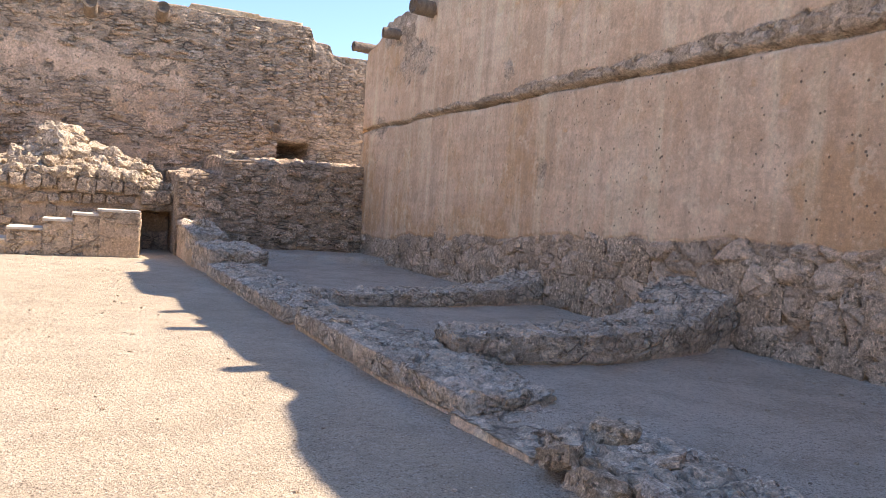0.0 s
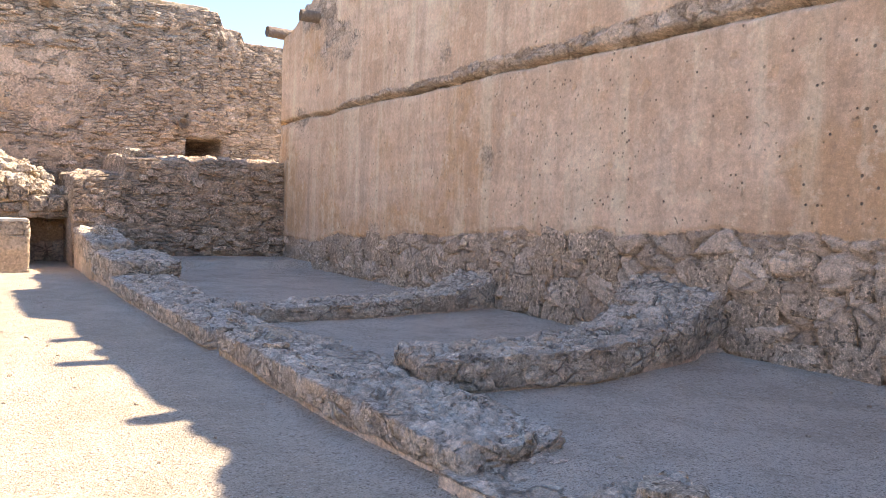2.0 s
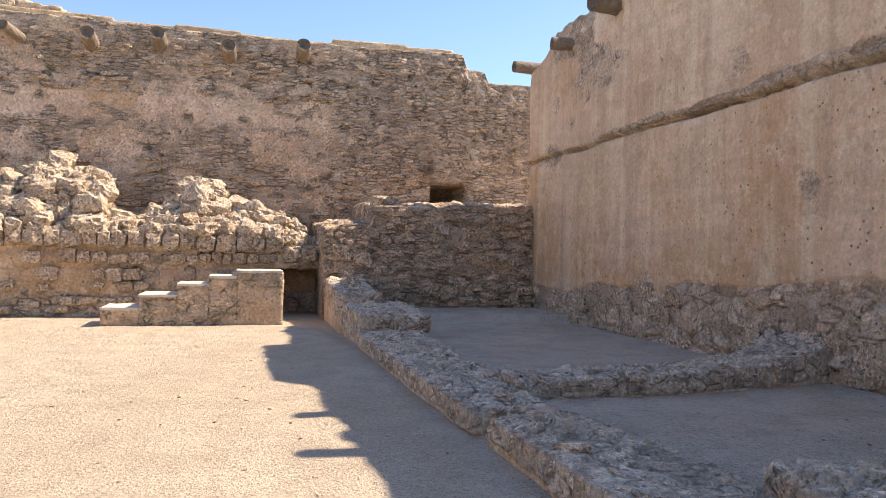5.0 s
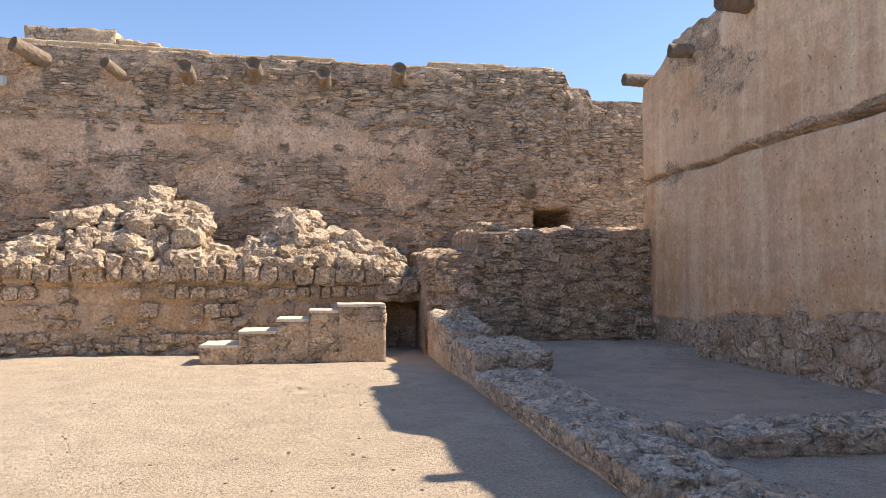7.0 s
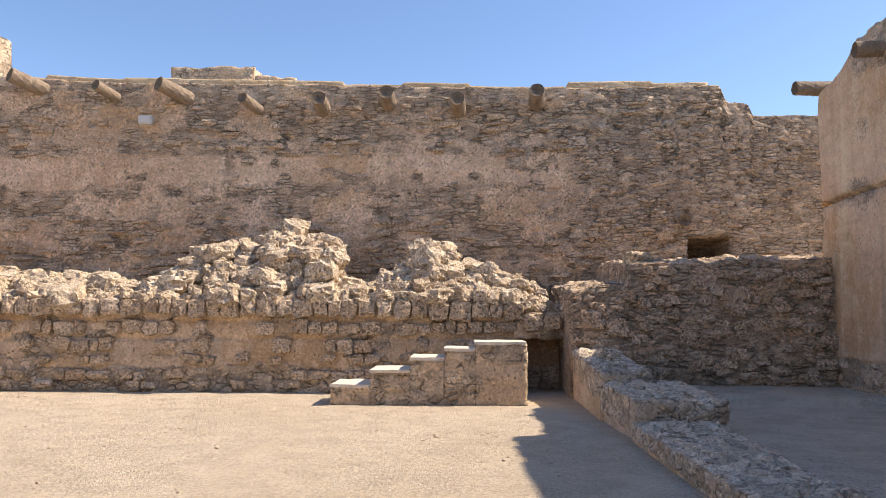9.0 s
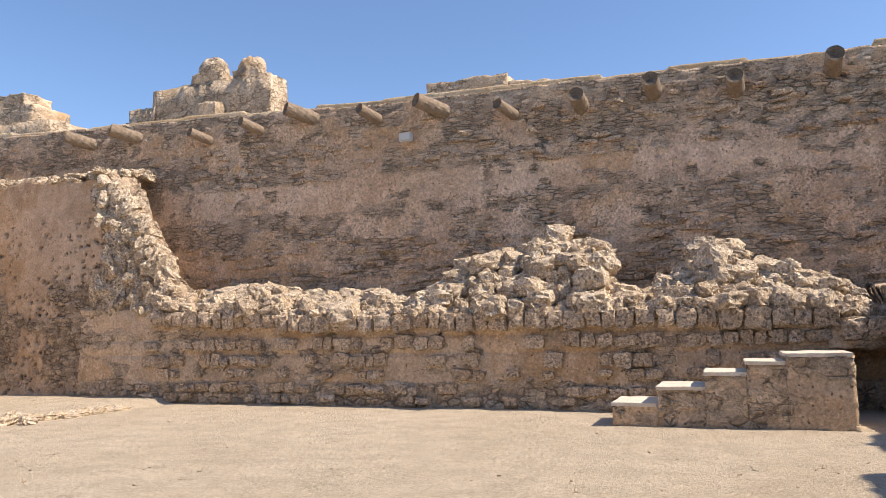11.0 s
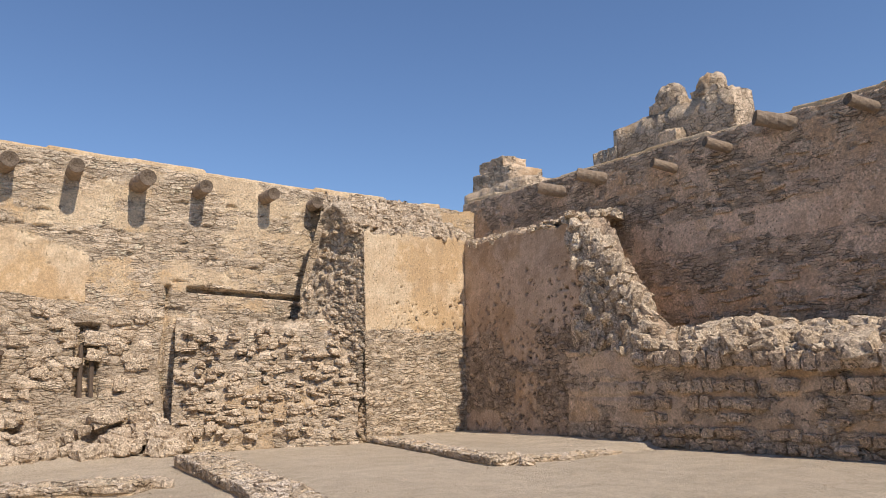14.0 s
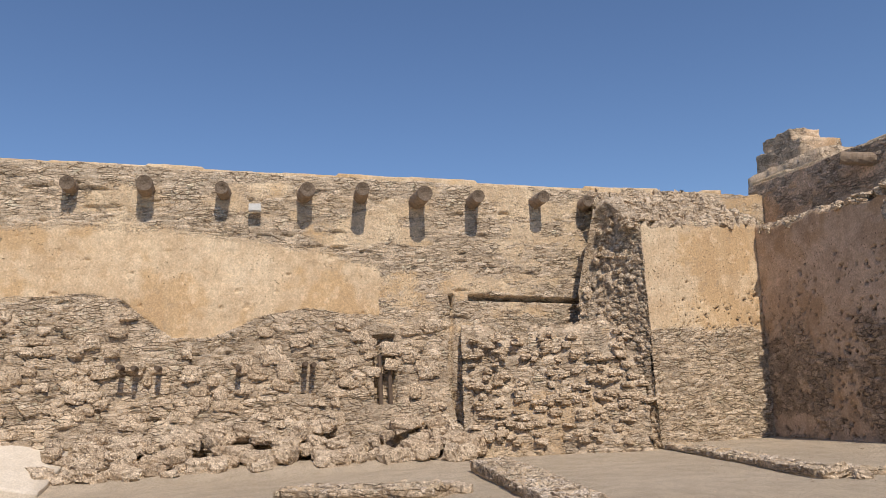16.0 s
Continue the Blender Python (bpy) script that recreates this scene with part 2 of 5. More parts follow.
M_EAST = masonry_material("old pink plaster and stone", (0.73, 0.515, 0.345), (0.83, 0.625, 0.445), (0.58, 0.44, 0.315), (0.80, 0.64, 0.48), (0.33, 0.245, 0.175), 0.55, 0.9, 0.75, 0.40, (3.2, 3.2, 5.6), 0.0)
M_NORTH = masonry_material("weathered brown masonry", (0.66, 0.47, 0.32), (0.78, 0.57, 0.41), (0.60, 0.44, 0.305), (0.82, 0.63, 0.46), (0.24, 0.175, 0.12), 0.25, 0.65, 1.1, 0.9, (3.6, 3.6, 12.0), 0.0)
# corner plaster for its shaded face: part of the shade is in these colours
M_CORNER_SHADE = masonry_material("pocked plaster darkened for shade", (0.53, 0.39, 0.27), (0.66, 0.49, 0.35), (0.46, 0.34, 0.235), (0.64, 0.49, 0.35), (0.16, 0.115, 0.08), 0.25, 0.95, 1.0, 0.6, (4.4, 4.4, 9.0), 0.0)
M_WEST = masonry_material("sandy plaster and stone", (0.66, 0.50, 0.325), (0.73, 0.58, 0.395), (0.64, 0.50, 0.35), (0.84, 0.69, 0.52), (0.30, 0.215, 0.14), 0.15, 0.7, 1.1, 0.55, (3.4, 3.4, 12.5), 0.0)
M_BENCH = masonry_material("patched bench masonry", (0.58, 0.43, 0.29), (0.70, 0.54, 0.385), (0.62, 0.475, 0.335), (0.82, 0.66, 0.49), (0.24, 0.175, 0.12), 0.15, 0.7, 1.1, 0.85, (5.0, 5.0, 8.0), 0.0)
M_CURB = masonry_material("grey coral stone", (0.74, 0.58, 0.43), (0.82, 0.66, 0.51), (0.70, 0.56, 0.42), (0.85, 0.72, 0.56), (0.29, 0.23, 0.175), 0.1, 0.8, 0.9, 0.85, (6.0, 6.0, 8.0), 0.0)
M_CORAL = rock_material("grey pitted coral", (0.66, 0.54, 0.42), (0.83, 0.71, 0.57), (0.42, 0.33, 0.25), 0.9)
M_ROCKN = rock_material("brown wall stone", (0.58, 0.42, 0.29), (0.80, 0.61, 0.445), (0.34, 0.245, 0.165), 1.0)
M_ROCK = rock_material("pale coral rubble", (0.62, 0.485, 0.345), (0.82, 0.68, 0.515), (0.31, 0.225, 0.15), 1.0)
M_ROCKB = rock_material("brown set stone", (0.58, 0.435, 0.30), (0.78, 0.615, 0.45), (0.34, 0.25, 0.17), 1.0)
M_ROCKW = rock_material("sunny set stone", (0.62, 0.485, 0.34), (0.82, 0.67, 0.50), (0.40, 0.29, 0.19), 1.0)


def ground_material():
    m, n, l, bs = mat_nodes("sandy gravel")
    co = n.new("ShaderNodeNewGeometry").outputs["Position"]
    big, mid, fine, grit = noise_at(n, l, co, 0.35), noise_at(n, l, co, 2.2, 5, 0.6), noise_at(n, l, co, 24, 5, 0.7), noise_at(n, l, co, 110, 3, 0.7)
    at = n.new("ShaderNodeAttribute")
    at.attribute_name = "dusty_fill"
    sand = mixc(n, l, ramp(n, l, big, 0.35, 0.65), (0.61, 0.505, 0.37), (0.70, 0.59, 0.45))
    # inner floor: dust grey, and lightened to lift the shaded zone
    grey = mixc(n, l, ramp(n, l, big, 0.35, 0.65), (0.65, 0.555, 0.44), (0.73, 0.63, 0.505))
    col = mixc(n, l, at.outputs["Fac"], sand, grey)
    col = mixc(n, l, ramp(n, l, mid, 0.56, 0.40, 0, 0.45), col, (0.44, 0.36, 0.265))
    col = mixc(n, l, ramp(n, l, fine, 0.54, 0.66, 0, 0.65), col, (0.78, 0.69, 0.56))
    col = mixc(n, l, ramp(n, l, fine, 0.46, 0.36, 0, 0.50), col, (0.36, 0.29, 0.21))
    # single grains: pale and dark chips of stone
    vo = nd(n, "ShaderNodeTexVoronoi", Scale=46.0)
    l.new(co, vo.inputs["Vector"])
    sep = n.new("ShaderNodeSeparateColor")
    l.new(vo.outputs["Color"], sep.inputs[0])
    grain = ramp(n, l, vo.outputs["Distance"], 0.42, 0.30)
    col = mixc(n, l, math_node(n, l, "MULTIPLY", grain, ramp(n, l, sep.outputs[0], 0.78, 0.84, 0, 0.75)), col, (0.80, 0.73, 0.62))
    col = mixc(n, l, math_node(n, l, "MULTIPLY", grain, ramp(n, l, sep.outputs[1], 0.80, 0.86, 0, 0.75)), col, (0.22, 0.17, 0.125))
    col = mixc(n, l, ramp(n, l, grit, 0.50, 0.62, 0, 0.75), col, (0.25, 0.20, 0.145))
    l.new(col, bs.inputs["Base Color"])
    bs.inputs["Roughness"].default_value = 0.97
    bs.inputs["Specular IOR Level"].default_value = 0.1
    b1 = nd(n, "ShaderNodeBump", Strength=0.9, Distance=0.035)
    l.new(fine, b1.inputs["Height"])
    b3 = nd(n, "ShaderNodeBump", Strength=0.8, Distance=0.010)
    l.new(grain, b3.inputs["Height"]), l.new(b1.outputs[0], b3.inputs["Normal"])
    b2 = nd(n, "ShaderNodeBump", Strength=0.7, Distance=0.010)
    l.new(grit, b2.inputs["Height"]), l.new(b3.outputs[0], b2.inputs["Normal"])
    l.new(b2.outputs[0], bs.inputs["Normal"])
    return m


def plain_material(name, a, b, scale=6.0, rough=0.8, metal=0.0, stretch=None, bump=0.3):
    m, n, l, bs = mat_nodes(name)
    co = nd(n, "ShaderNodeTexCoord").outputs["Object"]
    x = noise_at(n, l, co, scale, 5, 0.65, stretch)
    y = noise_at(n, l, co, scale * 7, 4, 0.65, stretch)
    col = mixc(n, l, ramp(n, l, x, 0.35, 0.65), a, b)
    col = mixc(n, l, ramp(n, l, y, 0.60, 0.40, 0, 0.4), col, tuple(c * 0.6 for c in a))
    l.new(col, bs.inputs["Base Color"])
    bs.inputs["Roughness"].default_value, bs.inputs["Metallic"].default_value = rough, metal
    bp = nd(n, "ShaderNodeBump", Strength=bump, Distance=0.02)
    l.new(y, bp.inputs["Height"])
    l.new(bp.outputs[0], bs.inputs["Normal"])
    return m


M_GROUND = ground_material()
M_PALM = plain_material("grey palm trunk", (0.26, 0.19, 0.13), (0.42, 0.32, 0.23), 9, 0.95, 0, (1, 1, 0.35), 1.0)
M_PALM_END = plain_material("cut palm end", (0.15, 0.11, 0.075), (0.33, 0.25, 0.18), 30, 0.95, 0, None, 1.0)
M_WOOD = plain_material("dark dry wood", (0.10, 0.07, 0.05), (0.18, 0.13, 0.09), 12, 0.9, 0, (1, 1, 0.2), 0.6)
M_TREAD = plain_material("pale lime render", (0.70, 0.62, 0.50), (0.80, 0.72, 0.60), 4, 0.9, 0, None, 0.5)
M_LAMP = plain_material("pale painted metal", (0.60, 0.58, 0.53), (0.70, 0.68, 0.63), 10, 0.5, 0, None, 0.1)
M_LENS = plain_material("pale lamp glass", (0.60, 0.60, 0.57), (0.66, 0.66, 0.63), 10, 0.7, 0, None, 0.0)


# ---- building helpers ----
def mesh_from(name, verts, faces, material, attrs=None, smooth=True):
    me = bpy.data.meshes.new(name)
    verts, faces = np.asarray(verts, np.float32), np.asarray(faces, np.int32)
    me.vertices.add(len(verts))
    me.vertices.foreach_set("co", verts.ravel())
    k = faces.shape[1]
    me.loops.add(faces.size)
    me.loops.foreach_set("vertex_index", faces.ravel())
    me.polygons.add(len(faces))
    me.polygons.foreach_set("loop_start", np.arange(0, faces.size, k, dtype=np.int32))
    me.polygons.foreach_set("loop_total", np.full(len(faces), k, np.int32))
    me.polygons.foreach_set("use_smooth", np.full(len(faces), smooth))
    me.update(calc_edges=True)
    for key, val in (attrs or {}).items():
        me.attributes.new(key, "FLOAT", "POINT").data.foreach_set("value", np.asarray(val, np.float32))
    me.materials.append(material)
    me.validate()
    return me


def grid_faces(nu, nv, base=0, flip=False):
    i, j = np.meshgrid(np.arange(nu - 1), np.arange(nv - 1), indexing="ij")
    a = base + i * nv + j
    f = np.stack([a, a + nv, a + nv + 1, a + 1], -1).reshape(-1, 4)
    return f[:, ::-1] if flip else f


def part(name, bm, material, parent, label=""):
    me = bpy.data.meshes.new(name)
    bm.to_mesh(me)
    bm.free()
    me.materials.append(material)
    ob = new(name, me)
    ob.parent = parent
    return tagged(ob, label)


def relief_wall(name, start, along, back, length, top, depth, look_of, material, du=0.04, dz=0.04, z0=-0.1, batter=0.0, back_rise=0.0, top_noise=0.06, n_top=8, smooth=True, thin=None):
    """A wall as one closed mesh: a front of real relief, a worn top and a plain back. look_of(u, z) gives relief, plaster, cell, joint."""
    al, bk = np.array([*along, 0.0]), np.array([*back, 0.0])
    st = np.array([*start, 0.0])
    nu = int(length / du) + 1
    u = np.linspace(0, length, nu)
    tp = top(u)
    nz = int((tp.max() - z0) / dz) + 1
    v = np.linspace(0, 1, nz)
    U = np.repeat(u[:, None], nz, 1)
    Z = z0 + v[None, :] * (tp[:, None] - z0)
    d, pl, cid, jt = look_of(U, Z)
    d = d * np.minimum(1, (1 - v[None, :]) * 12 + 0.25)
    off = -d + batter * np.maximum(Z, 0)
    P = st + U[..., None] * al + off[..., None] * bk
    P[..., 2] = Z
    # worn top towards the back
    w = np.linspace(0, 1, n_top + 1)[1:]
    deep = depth * (thin(u)[:, None] if thin else 1.0)
    D = off[:, -1:] + w[None, :] * (deep - off[:, -1:])
    UT = np.repeat(u[:, None], n_top, 1)
    lump = fbm(UT * 2.6, D * 2.6, 31, 4) - 0.5
    f1, f2, cT = cells(UT / 0.24, D / 0.24, 77)
    ZT = tp[:, None] + back_rise * w[None, :] + top_noise * (lump * 1.6 + step(0.0, 0.3, f2 - f1) * cT * 0.9)
    T = st + UT[..., None] * al + D[..., None] * bk
    T[..., 2] = ZT
    ny = nz + n_top
    A = np.concatenate([P, T], 1).reshape(-1, 3)
    faces = [grid_faces(nu, ny)]
    # back edge down to the ground, and the two ends
    B = T[:, -1].copy()
    B[:, 2] = z0
    nA = len(A)
    A = np.concatenate([A, B])
    i = np.arange(nu - 1)
    last = i * ny + ny - 1
    faces.append(np.stack([last, last + ny, nA + i + 1, nA + i], -1))
    A2 = A.tolist()
    ends = []
    for col, bi, rev in ((0, nA, False), (nu - 1, nA + nu - 1, True)):
        ring = [col * ny + j for j in range(ny)] + [bi]
        mid_p = A[ring].mean(0)
        A2.append(mid_p.tolist())
        c = len(A2) - 1
        for a, b in zip(ring, ring[1:] + ring[:1]):
            ends.append([a, b, c, c] if not rev else [b, a, c, c])
    quads = np.concatenate(faces)
    extra = np.zeros((nu, n_top))
    att = {k: np.concatenate([np.concatenate([x, y], 1).ravel(), np.full(nu + 2, z)]) for k, x, y, z in
           (("plaster", pl, extra, 0), ("cell", cid, cT, 0.5), ("joint", jt, step(0, 0.3, f2 - f1), 1))}
    flipped = np.dot(np.cross(al, [0, 0, 1.0]), -bk) < 0
    if flipped:
        quads = quads[:, ::-1]
    tri = np.array(ends)[:, :3]
    me = bpy.data.meshes.new(name)
    allf = [tuple(q) for q in quads.tolist()] + [tuple(t[::-1]) if flipped else tuple(t) for t in tri.tolist()]
    me.from_pydata(A2, [], allf)
    me.polygons.foreach_set("use_smooth", np.full(len(allf), smooth))
    for key, val in att.items():
        me.attributes.new(key, "FLOAT", "POINT").data.foreach_set("value", np.asarray(val, np.float32))
    me.materials.append(material)
    return new(name, me)


def rock_data(name, seed, size=(1, 1, 1), boxy=0.5, cuts=2, rough=0.16):
    """An irregular stone about one metre across, to be scaled."""
    rnd = random.Random(seed)
    bm = bmesh.new()
    bmesh.ops.create_cube(bm, size=1.0)
    bmesh.ops.subdivide_edges(bm, edges=bm.edges[:], cuts=cuts, use_grid_fill=True)
    o = Vector((rnd.uniform(0, 50), rnd.uniform(0, 50), rnd.uniform(0, 50)))
    for v in bm.verts:
        p = v.co.copy()
        s = p.normalized() * 0.56
        q = s.lerp(p, boxy)
        q *= 1 + rough * (noise.noise(p * 1.6 + o) * 1.2 + noise.noise(p * 3.6 + o) * 0.75 + noise.noise(p * 7.5 + o) * 0.35)
        v.co = Vector((q.x * size[0], q.y * size[1], q.z * size[2]))
    me = bpy.data.meshes.new(name)
    bm.to_mesh(me)
    bm.free()
    return me


def rock_set(name, material, count, seed, **kw):
    out = []
    for k in range(count):
        me = rock_data(name, seed + k, **kw)
        me.polygons.foreach_set("use_smooth", np.full(len(me.polygons), False))
        me.materials.append(material)
        out.append(me)
    return out


def spin(rnd, flat=True):
    a = rnd.uniform(0, 360)
    return Euler([radians(rnd.uniform(-18, 18)) if flat else radians(rnd.uniform(0, 360)), radians(rnd.uniform(-18, 18)) if flat else radians(rnd.uniform(0, 360)), radians(a)])


def piece(name, data, parent, place, scale, turn=None):
    ob = new(name, data)
    ob.matrix_basis = Matrix.LocRotScale(Vector(place), turn or Euler((0, 0, 0)), Vector(scale))
    if parent:
        ob.parent = parent
        ob.matrix_parent_inverse = parent.matrix_basis.inverted()
    return ob


def joined_rocks(name, rocks, items, material):
    """Many small stones as one mesh: items of place, scale and turn."""
    src = []
    for me in rocks:
        co = np.zeros(len(me.vertices) * 3, np.float32)
        me.vertices.foreach_get("co", co)
        src.append((co.reshape(-1, 3), np.array([p.vertices[:] for p in me.polygons], np.int32)))
    vs, fs, base = [], [], 0
    for k, (place, scale, turn) in enumerate(items):
        co, f = src[k % len(src)]
        mt = np.array(Matrix.LocRotScale(Vector(place), turn, Vector(scale)))
        vs.append(co @ mt[:3, :3].T + mt[:3, 3])
        fs.append(f + base)
        base += len(co)
    return new(name, mesh_from(name, np.concatenate(vs), np.concatenate(fs), material, smooth=False))


# ---- the ground ----
def ground_z(x, y):
    z = 0.035 * (fbm(x * 0.6, y * 0.6, 3, 3) - 0.5) + 0.016 * (fbm(x * 4, y * 4, 8, 3) - 0.5)
    z = z + 0.11 * step(0.95, 1.9, x) * step(-30, -20, y)
    z = z + 0.14 * step(-0.72, -0.62, y + 0.35 * (fbm(x * 1.3, x * 0, 14, 3) - 0.5) + 0.10 * (x - 3)) * step(2.0, 2.15, x)
    z = z + 0.04 * step(4.95, 5.0, x + 0.12 * fbm(y * 1.5, x, 5, 3)) * step(-10.8, -11.4, y)
    # raised earth by the corner, edged with a kerb
    line = -0.85 - 0.15 * (x + 19.5) - 0.25 * (fbm(x * 1.2, x * 0, 6, 3) - 0.5)
    z = z + 0.10 * step(0, 0.5, y - line) * step(-12.3, -12.8, x)
    # bank of earth at the foot of the west wall
    z = z + 0.22 * step(-18.9, -20.4, x) * step(-5.0, -7.5, y) * step(-40, -20, y)
    return z


def axis_steps(fine0, fine1, d):
    f = np.arange(fine0, fine1 + d / 2, d)
    out = [0.15 * 1.35**k for k in range(1, 33)]
    return np.concatenate([fine0 - np.cumsum(out)[::-1], f, fine1 + np.cumsum(out)])


gx, gy = axis_steps(-22, 6.2, 0.075), axis_steps(-18, 4.5, 0.075)
GX, GY = np.meshgrid(gx, gy, indexing="ij")
inside = step(-30, -24, GX) * step(14, 8, GX) * step(-34, -26, GY) * step(14, 8, GY)
GZ = ground_z(GX, GY) * inside
# dusty floor beside the east wall, painted lighter as fill in its shade
dusty_fill = step(0.75, 1.1, GX + 0.15 * (fbm(GX * 2, GY * 2, 12, 3) - 0.5)) * step(6.5, 6, GX) * inside
ground = new("ground", mesh_from("ground", np.stack([GX, GY, GZ], -1).reshape(-1, 3), grid_faces(len(gx), len(gy)), M_GROUND, {"dusty_fill": dusty_fill.ravel()}))
tagged(ground, "pale sandy gravel ground of a fort courtyard", "ground", kind="structure")


def gz(x, y):
    return float(ground_z(np.array([float(x)]), np.array([float(y)]))[0])


# ---- the east wall: plaster over a stone foot ----
def prof(*knots):
    xs, zs = [k[0] for k in knots], [k[1] for k in knots]
    return lambda u: np.interp(u, xs, zs)


def ragged(f, seed, amp=0.10):
    return lambda u: f(u) + amp * (fbm(u * 1.7, u * 0, seed, 3) - 0.5) + 0.6 * amp * (h2(np.floor(u / 0.28), u * 0, seed) - 0.5)


def east_look(u, z):
    y = 1.35 - u
    edge = np.interp(u, [0, 3, 5, 9, 11.5, 14.5], [0.68, 0.80, 0.92, 1.16, 1.28, 1.38]) + 0.30 * (fbm(u * 1.3, z * 0.8, 21, 4) - 0.5)
    foot = step(0.03, -0.03, z - edge)
    s1, c1, j1 = stones(u, z, 0.40, 0.30, 40)
    s2, c2, j2 = stones(u, z, 0.19, 0.13, 41)
    mixs = step(0.42, 0.52, fbm(u * 0.9, z * 0.9, 43, 2) - 0.10 * step(5, 0, u))
    s, c, j = s1 * mixs + s2 * 0.6 * (1 - mixs), c1 * mixs + c2 * (1 - mixs), j1 * mixs + j2 * (1 - mixs)
    crack = 3.36 + 0.10 * (fbm(u * 0.8, u * 0, 22, 4) - 0.5)
    band = crack + 0.05 + np.interp(u, [0, 3, 8, 14], [0.02, 0.06, 0.16, 0.27]) * (0.45 + 1.1 * fbm(u * 1.5, z * 0, 23, 4))
    rubble = step(-0.02, 0.02, z - crack) * step(0.02, -0.02, z - band)
    groove = np.exp(-((z - crack - 0.03) / 0.032) ** 2) * (0.35 + 0.9 * fbm(u * 2, z * 0, 25, 2))
    peel = step(0.70, 0.73, fbm(u * 0.55, z * 0.55, 26, 4) + 0.10 * step(4.9, 5.6, z)) * step(3.6, 3.9, z)
    top_bare = step(0.70, 0.85, fbm(u * 0.7, z * 0.9, 28, 3) + 0.35 * step(4.6, 5.6, z) * step(3.5, 1.2, u))
    bare = np.maximum(np.maximum(foot, rubble), np.maximum(peel * 0.6, top_bare))
    soft = 0.022 * (fbm(u * 0.8, z * 0.8, 27, 3) - 0.5) + 0.010 * (fbm(u * 5, z * 5, 29, 3) - 0.5)
    holes = step(0.80, 0.86, fbm(u * 6, z * 4, 30, 2)) * 0.03
    upper = step(0, 0.03, z - band)
    d = soft - holes + 0.05 * (1 - upper) * (1 - rubble) * (1 - foot) + upper * 0.03
    d = d * (1 - bare) + bare * (-0.01 + s * 0.13 * (foot + 0.7 * rubble + 0.4 * np.maximum(peel, top_bare)).clip(0, 1)) - groove * 0.24
    return d, 1 - bare, c, j


east_top = prof((0, 5.42), (0.5, 5.5), (0.9, 5.6), (1.35, 5.85), (3.7, 5.92), (4.0, 6.36), (6.7, 6.36), (7.1, 5.9), (8.4, 5.82), (10, 5.78), (11.1, 5.70), (12.7, 5.55), (13.3, 5.80), (14, 5.88), (17, 6.0))
wall_east = relief_wall("wall_east", (5.36, 1.35), (0, -1), (1, 0), 16.6, ragged(east_top, 51, 0.12), 1.5, east_look, M_EAST, 0.03, 0.03, batter=0.0)
tagged(wall_east, "tall pinkish plastered fort wall with a rough stone foot", "wall", kind="structure")


# ---- the north wall ----
def north_look(u, z):
    x = u - 22.0
    s1, c1, j1 = stones(u, z, 0.24, 0.13, 60)
    s2, c2, j2 = stones(u, z, 0.36, 0.10, 61)
    low = step(3.5, 3.1, z + 0.5 * (fbm(u * 0.7, z * 0.7, 62, 3) - 0.5))
    s, c, j = s1 * (1 - low) + s2 * low, c1 * (1 - low) + c2 * low, j1 * (1 - low) + j2 * low
    wave = 0.30 * (fbm(u * 0.8, z * 0.6, 63, 4) - 0.5)
    band = step(4.05, 4.35, z + wave) * step(4.98, 4.82, z + wave * 0.5) * step(1.35, 1.15, x)
    smear = step(0.44, 0.56, fbm(u * 1.1, z * 1.6, 64, 5)) * 0.75
    patch = step(0.0, 0.06, np.minimum(np.minimum(x + 10.95, -9.35 - x), np.minimum(z - 4.12, 4.72 - z)) + 0.05 * fbm(u * 4, z * 4, 65, 2))
    right = step(1.0, 2.0, x)
    pl = np.clip(np.maximum(np.maximum(band * 0.95, smear * (1 - right * 0.8)), patch), 0, 1)
    pl = pl * (1 - 0.8 * step(0.58, 0.66, fbm(u * 2.4, z * 3.4, 66, 3)) * (1 - patch))
    slit = step(0.78, 0.82, fbm(u * 3.6, z * 8, 67, 2)) * 0.08
    d = 0.05 * (fbm(u * 0.5, z * 0.5, 68, 3) - 0.5) + pl * (0.030 + 0.008 * fbm(u * 6, z * 6, 69, 2)) + (1 - pl) * s * (0.055 + 0.03 * right) - slit * (1 - 0.6 * pl)
    niche = step(0.0, 0.03, np.minimum(np.minimum(x - 3.85, 4.75 - x), np.minimum(z - 2.4, 3.10 - z)))
    return d - niche * 1.2, pl * (1 - niche), c, j


north_top = prof((0, 7.2), (3, 7.06), (10.7, 6.74), (13, 6.58), (17.6, 6.50), (22.8, 6.40), (26.6, 6.42), (26.75, 6.05), (27.2, 6.0), (27.3, 5.75), (28.3, 5.75))
wall_north = relief_wall("wall_north", (-22.0, 4.30), (1, 0), (0, 1), 29.6, ragged(north_top, 52, 0.06), 1.6, north_look, M_NORTH, 0.042, 0.042, z0=0.3, batter=0.0, top_noise=0.05)
tagged(wall_north, "high weathered brown fort wall of small coursed stones", "wall", kind="structure")


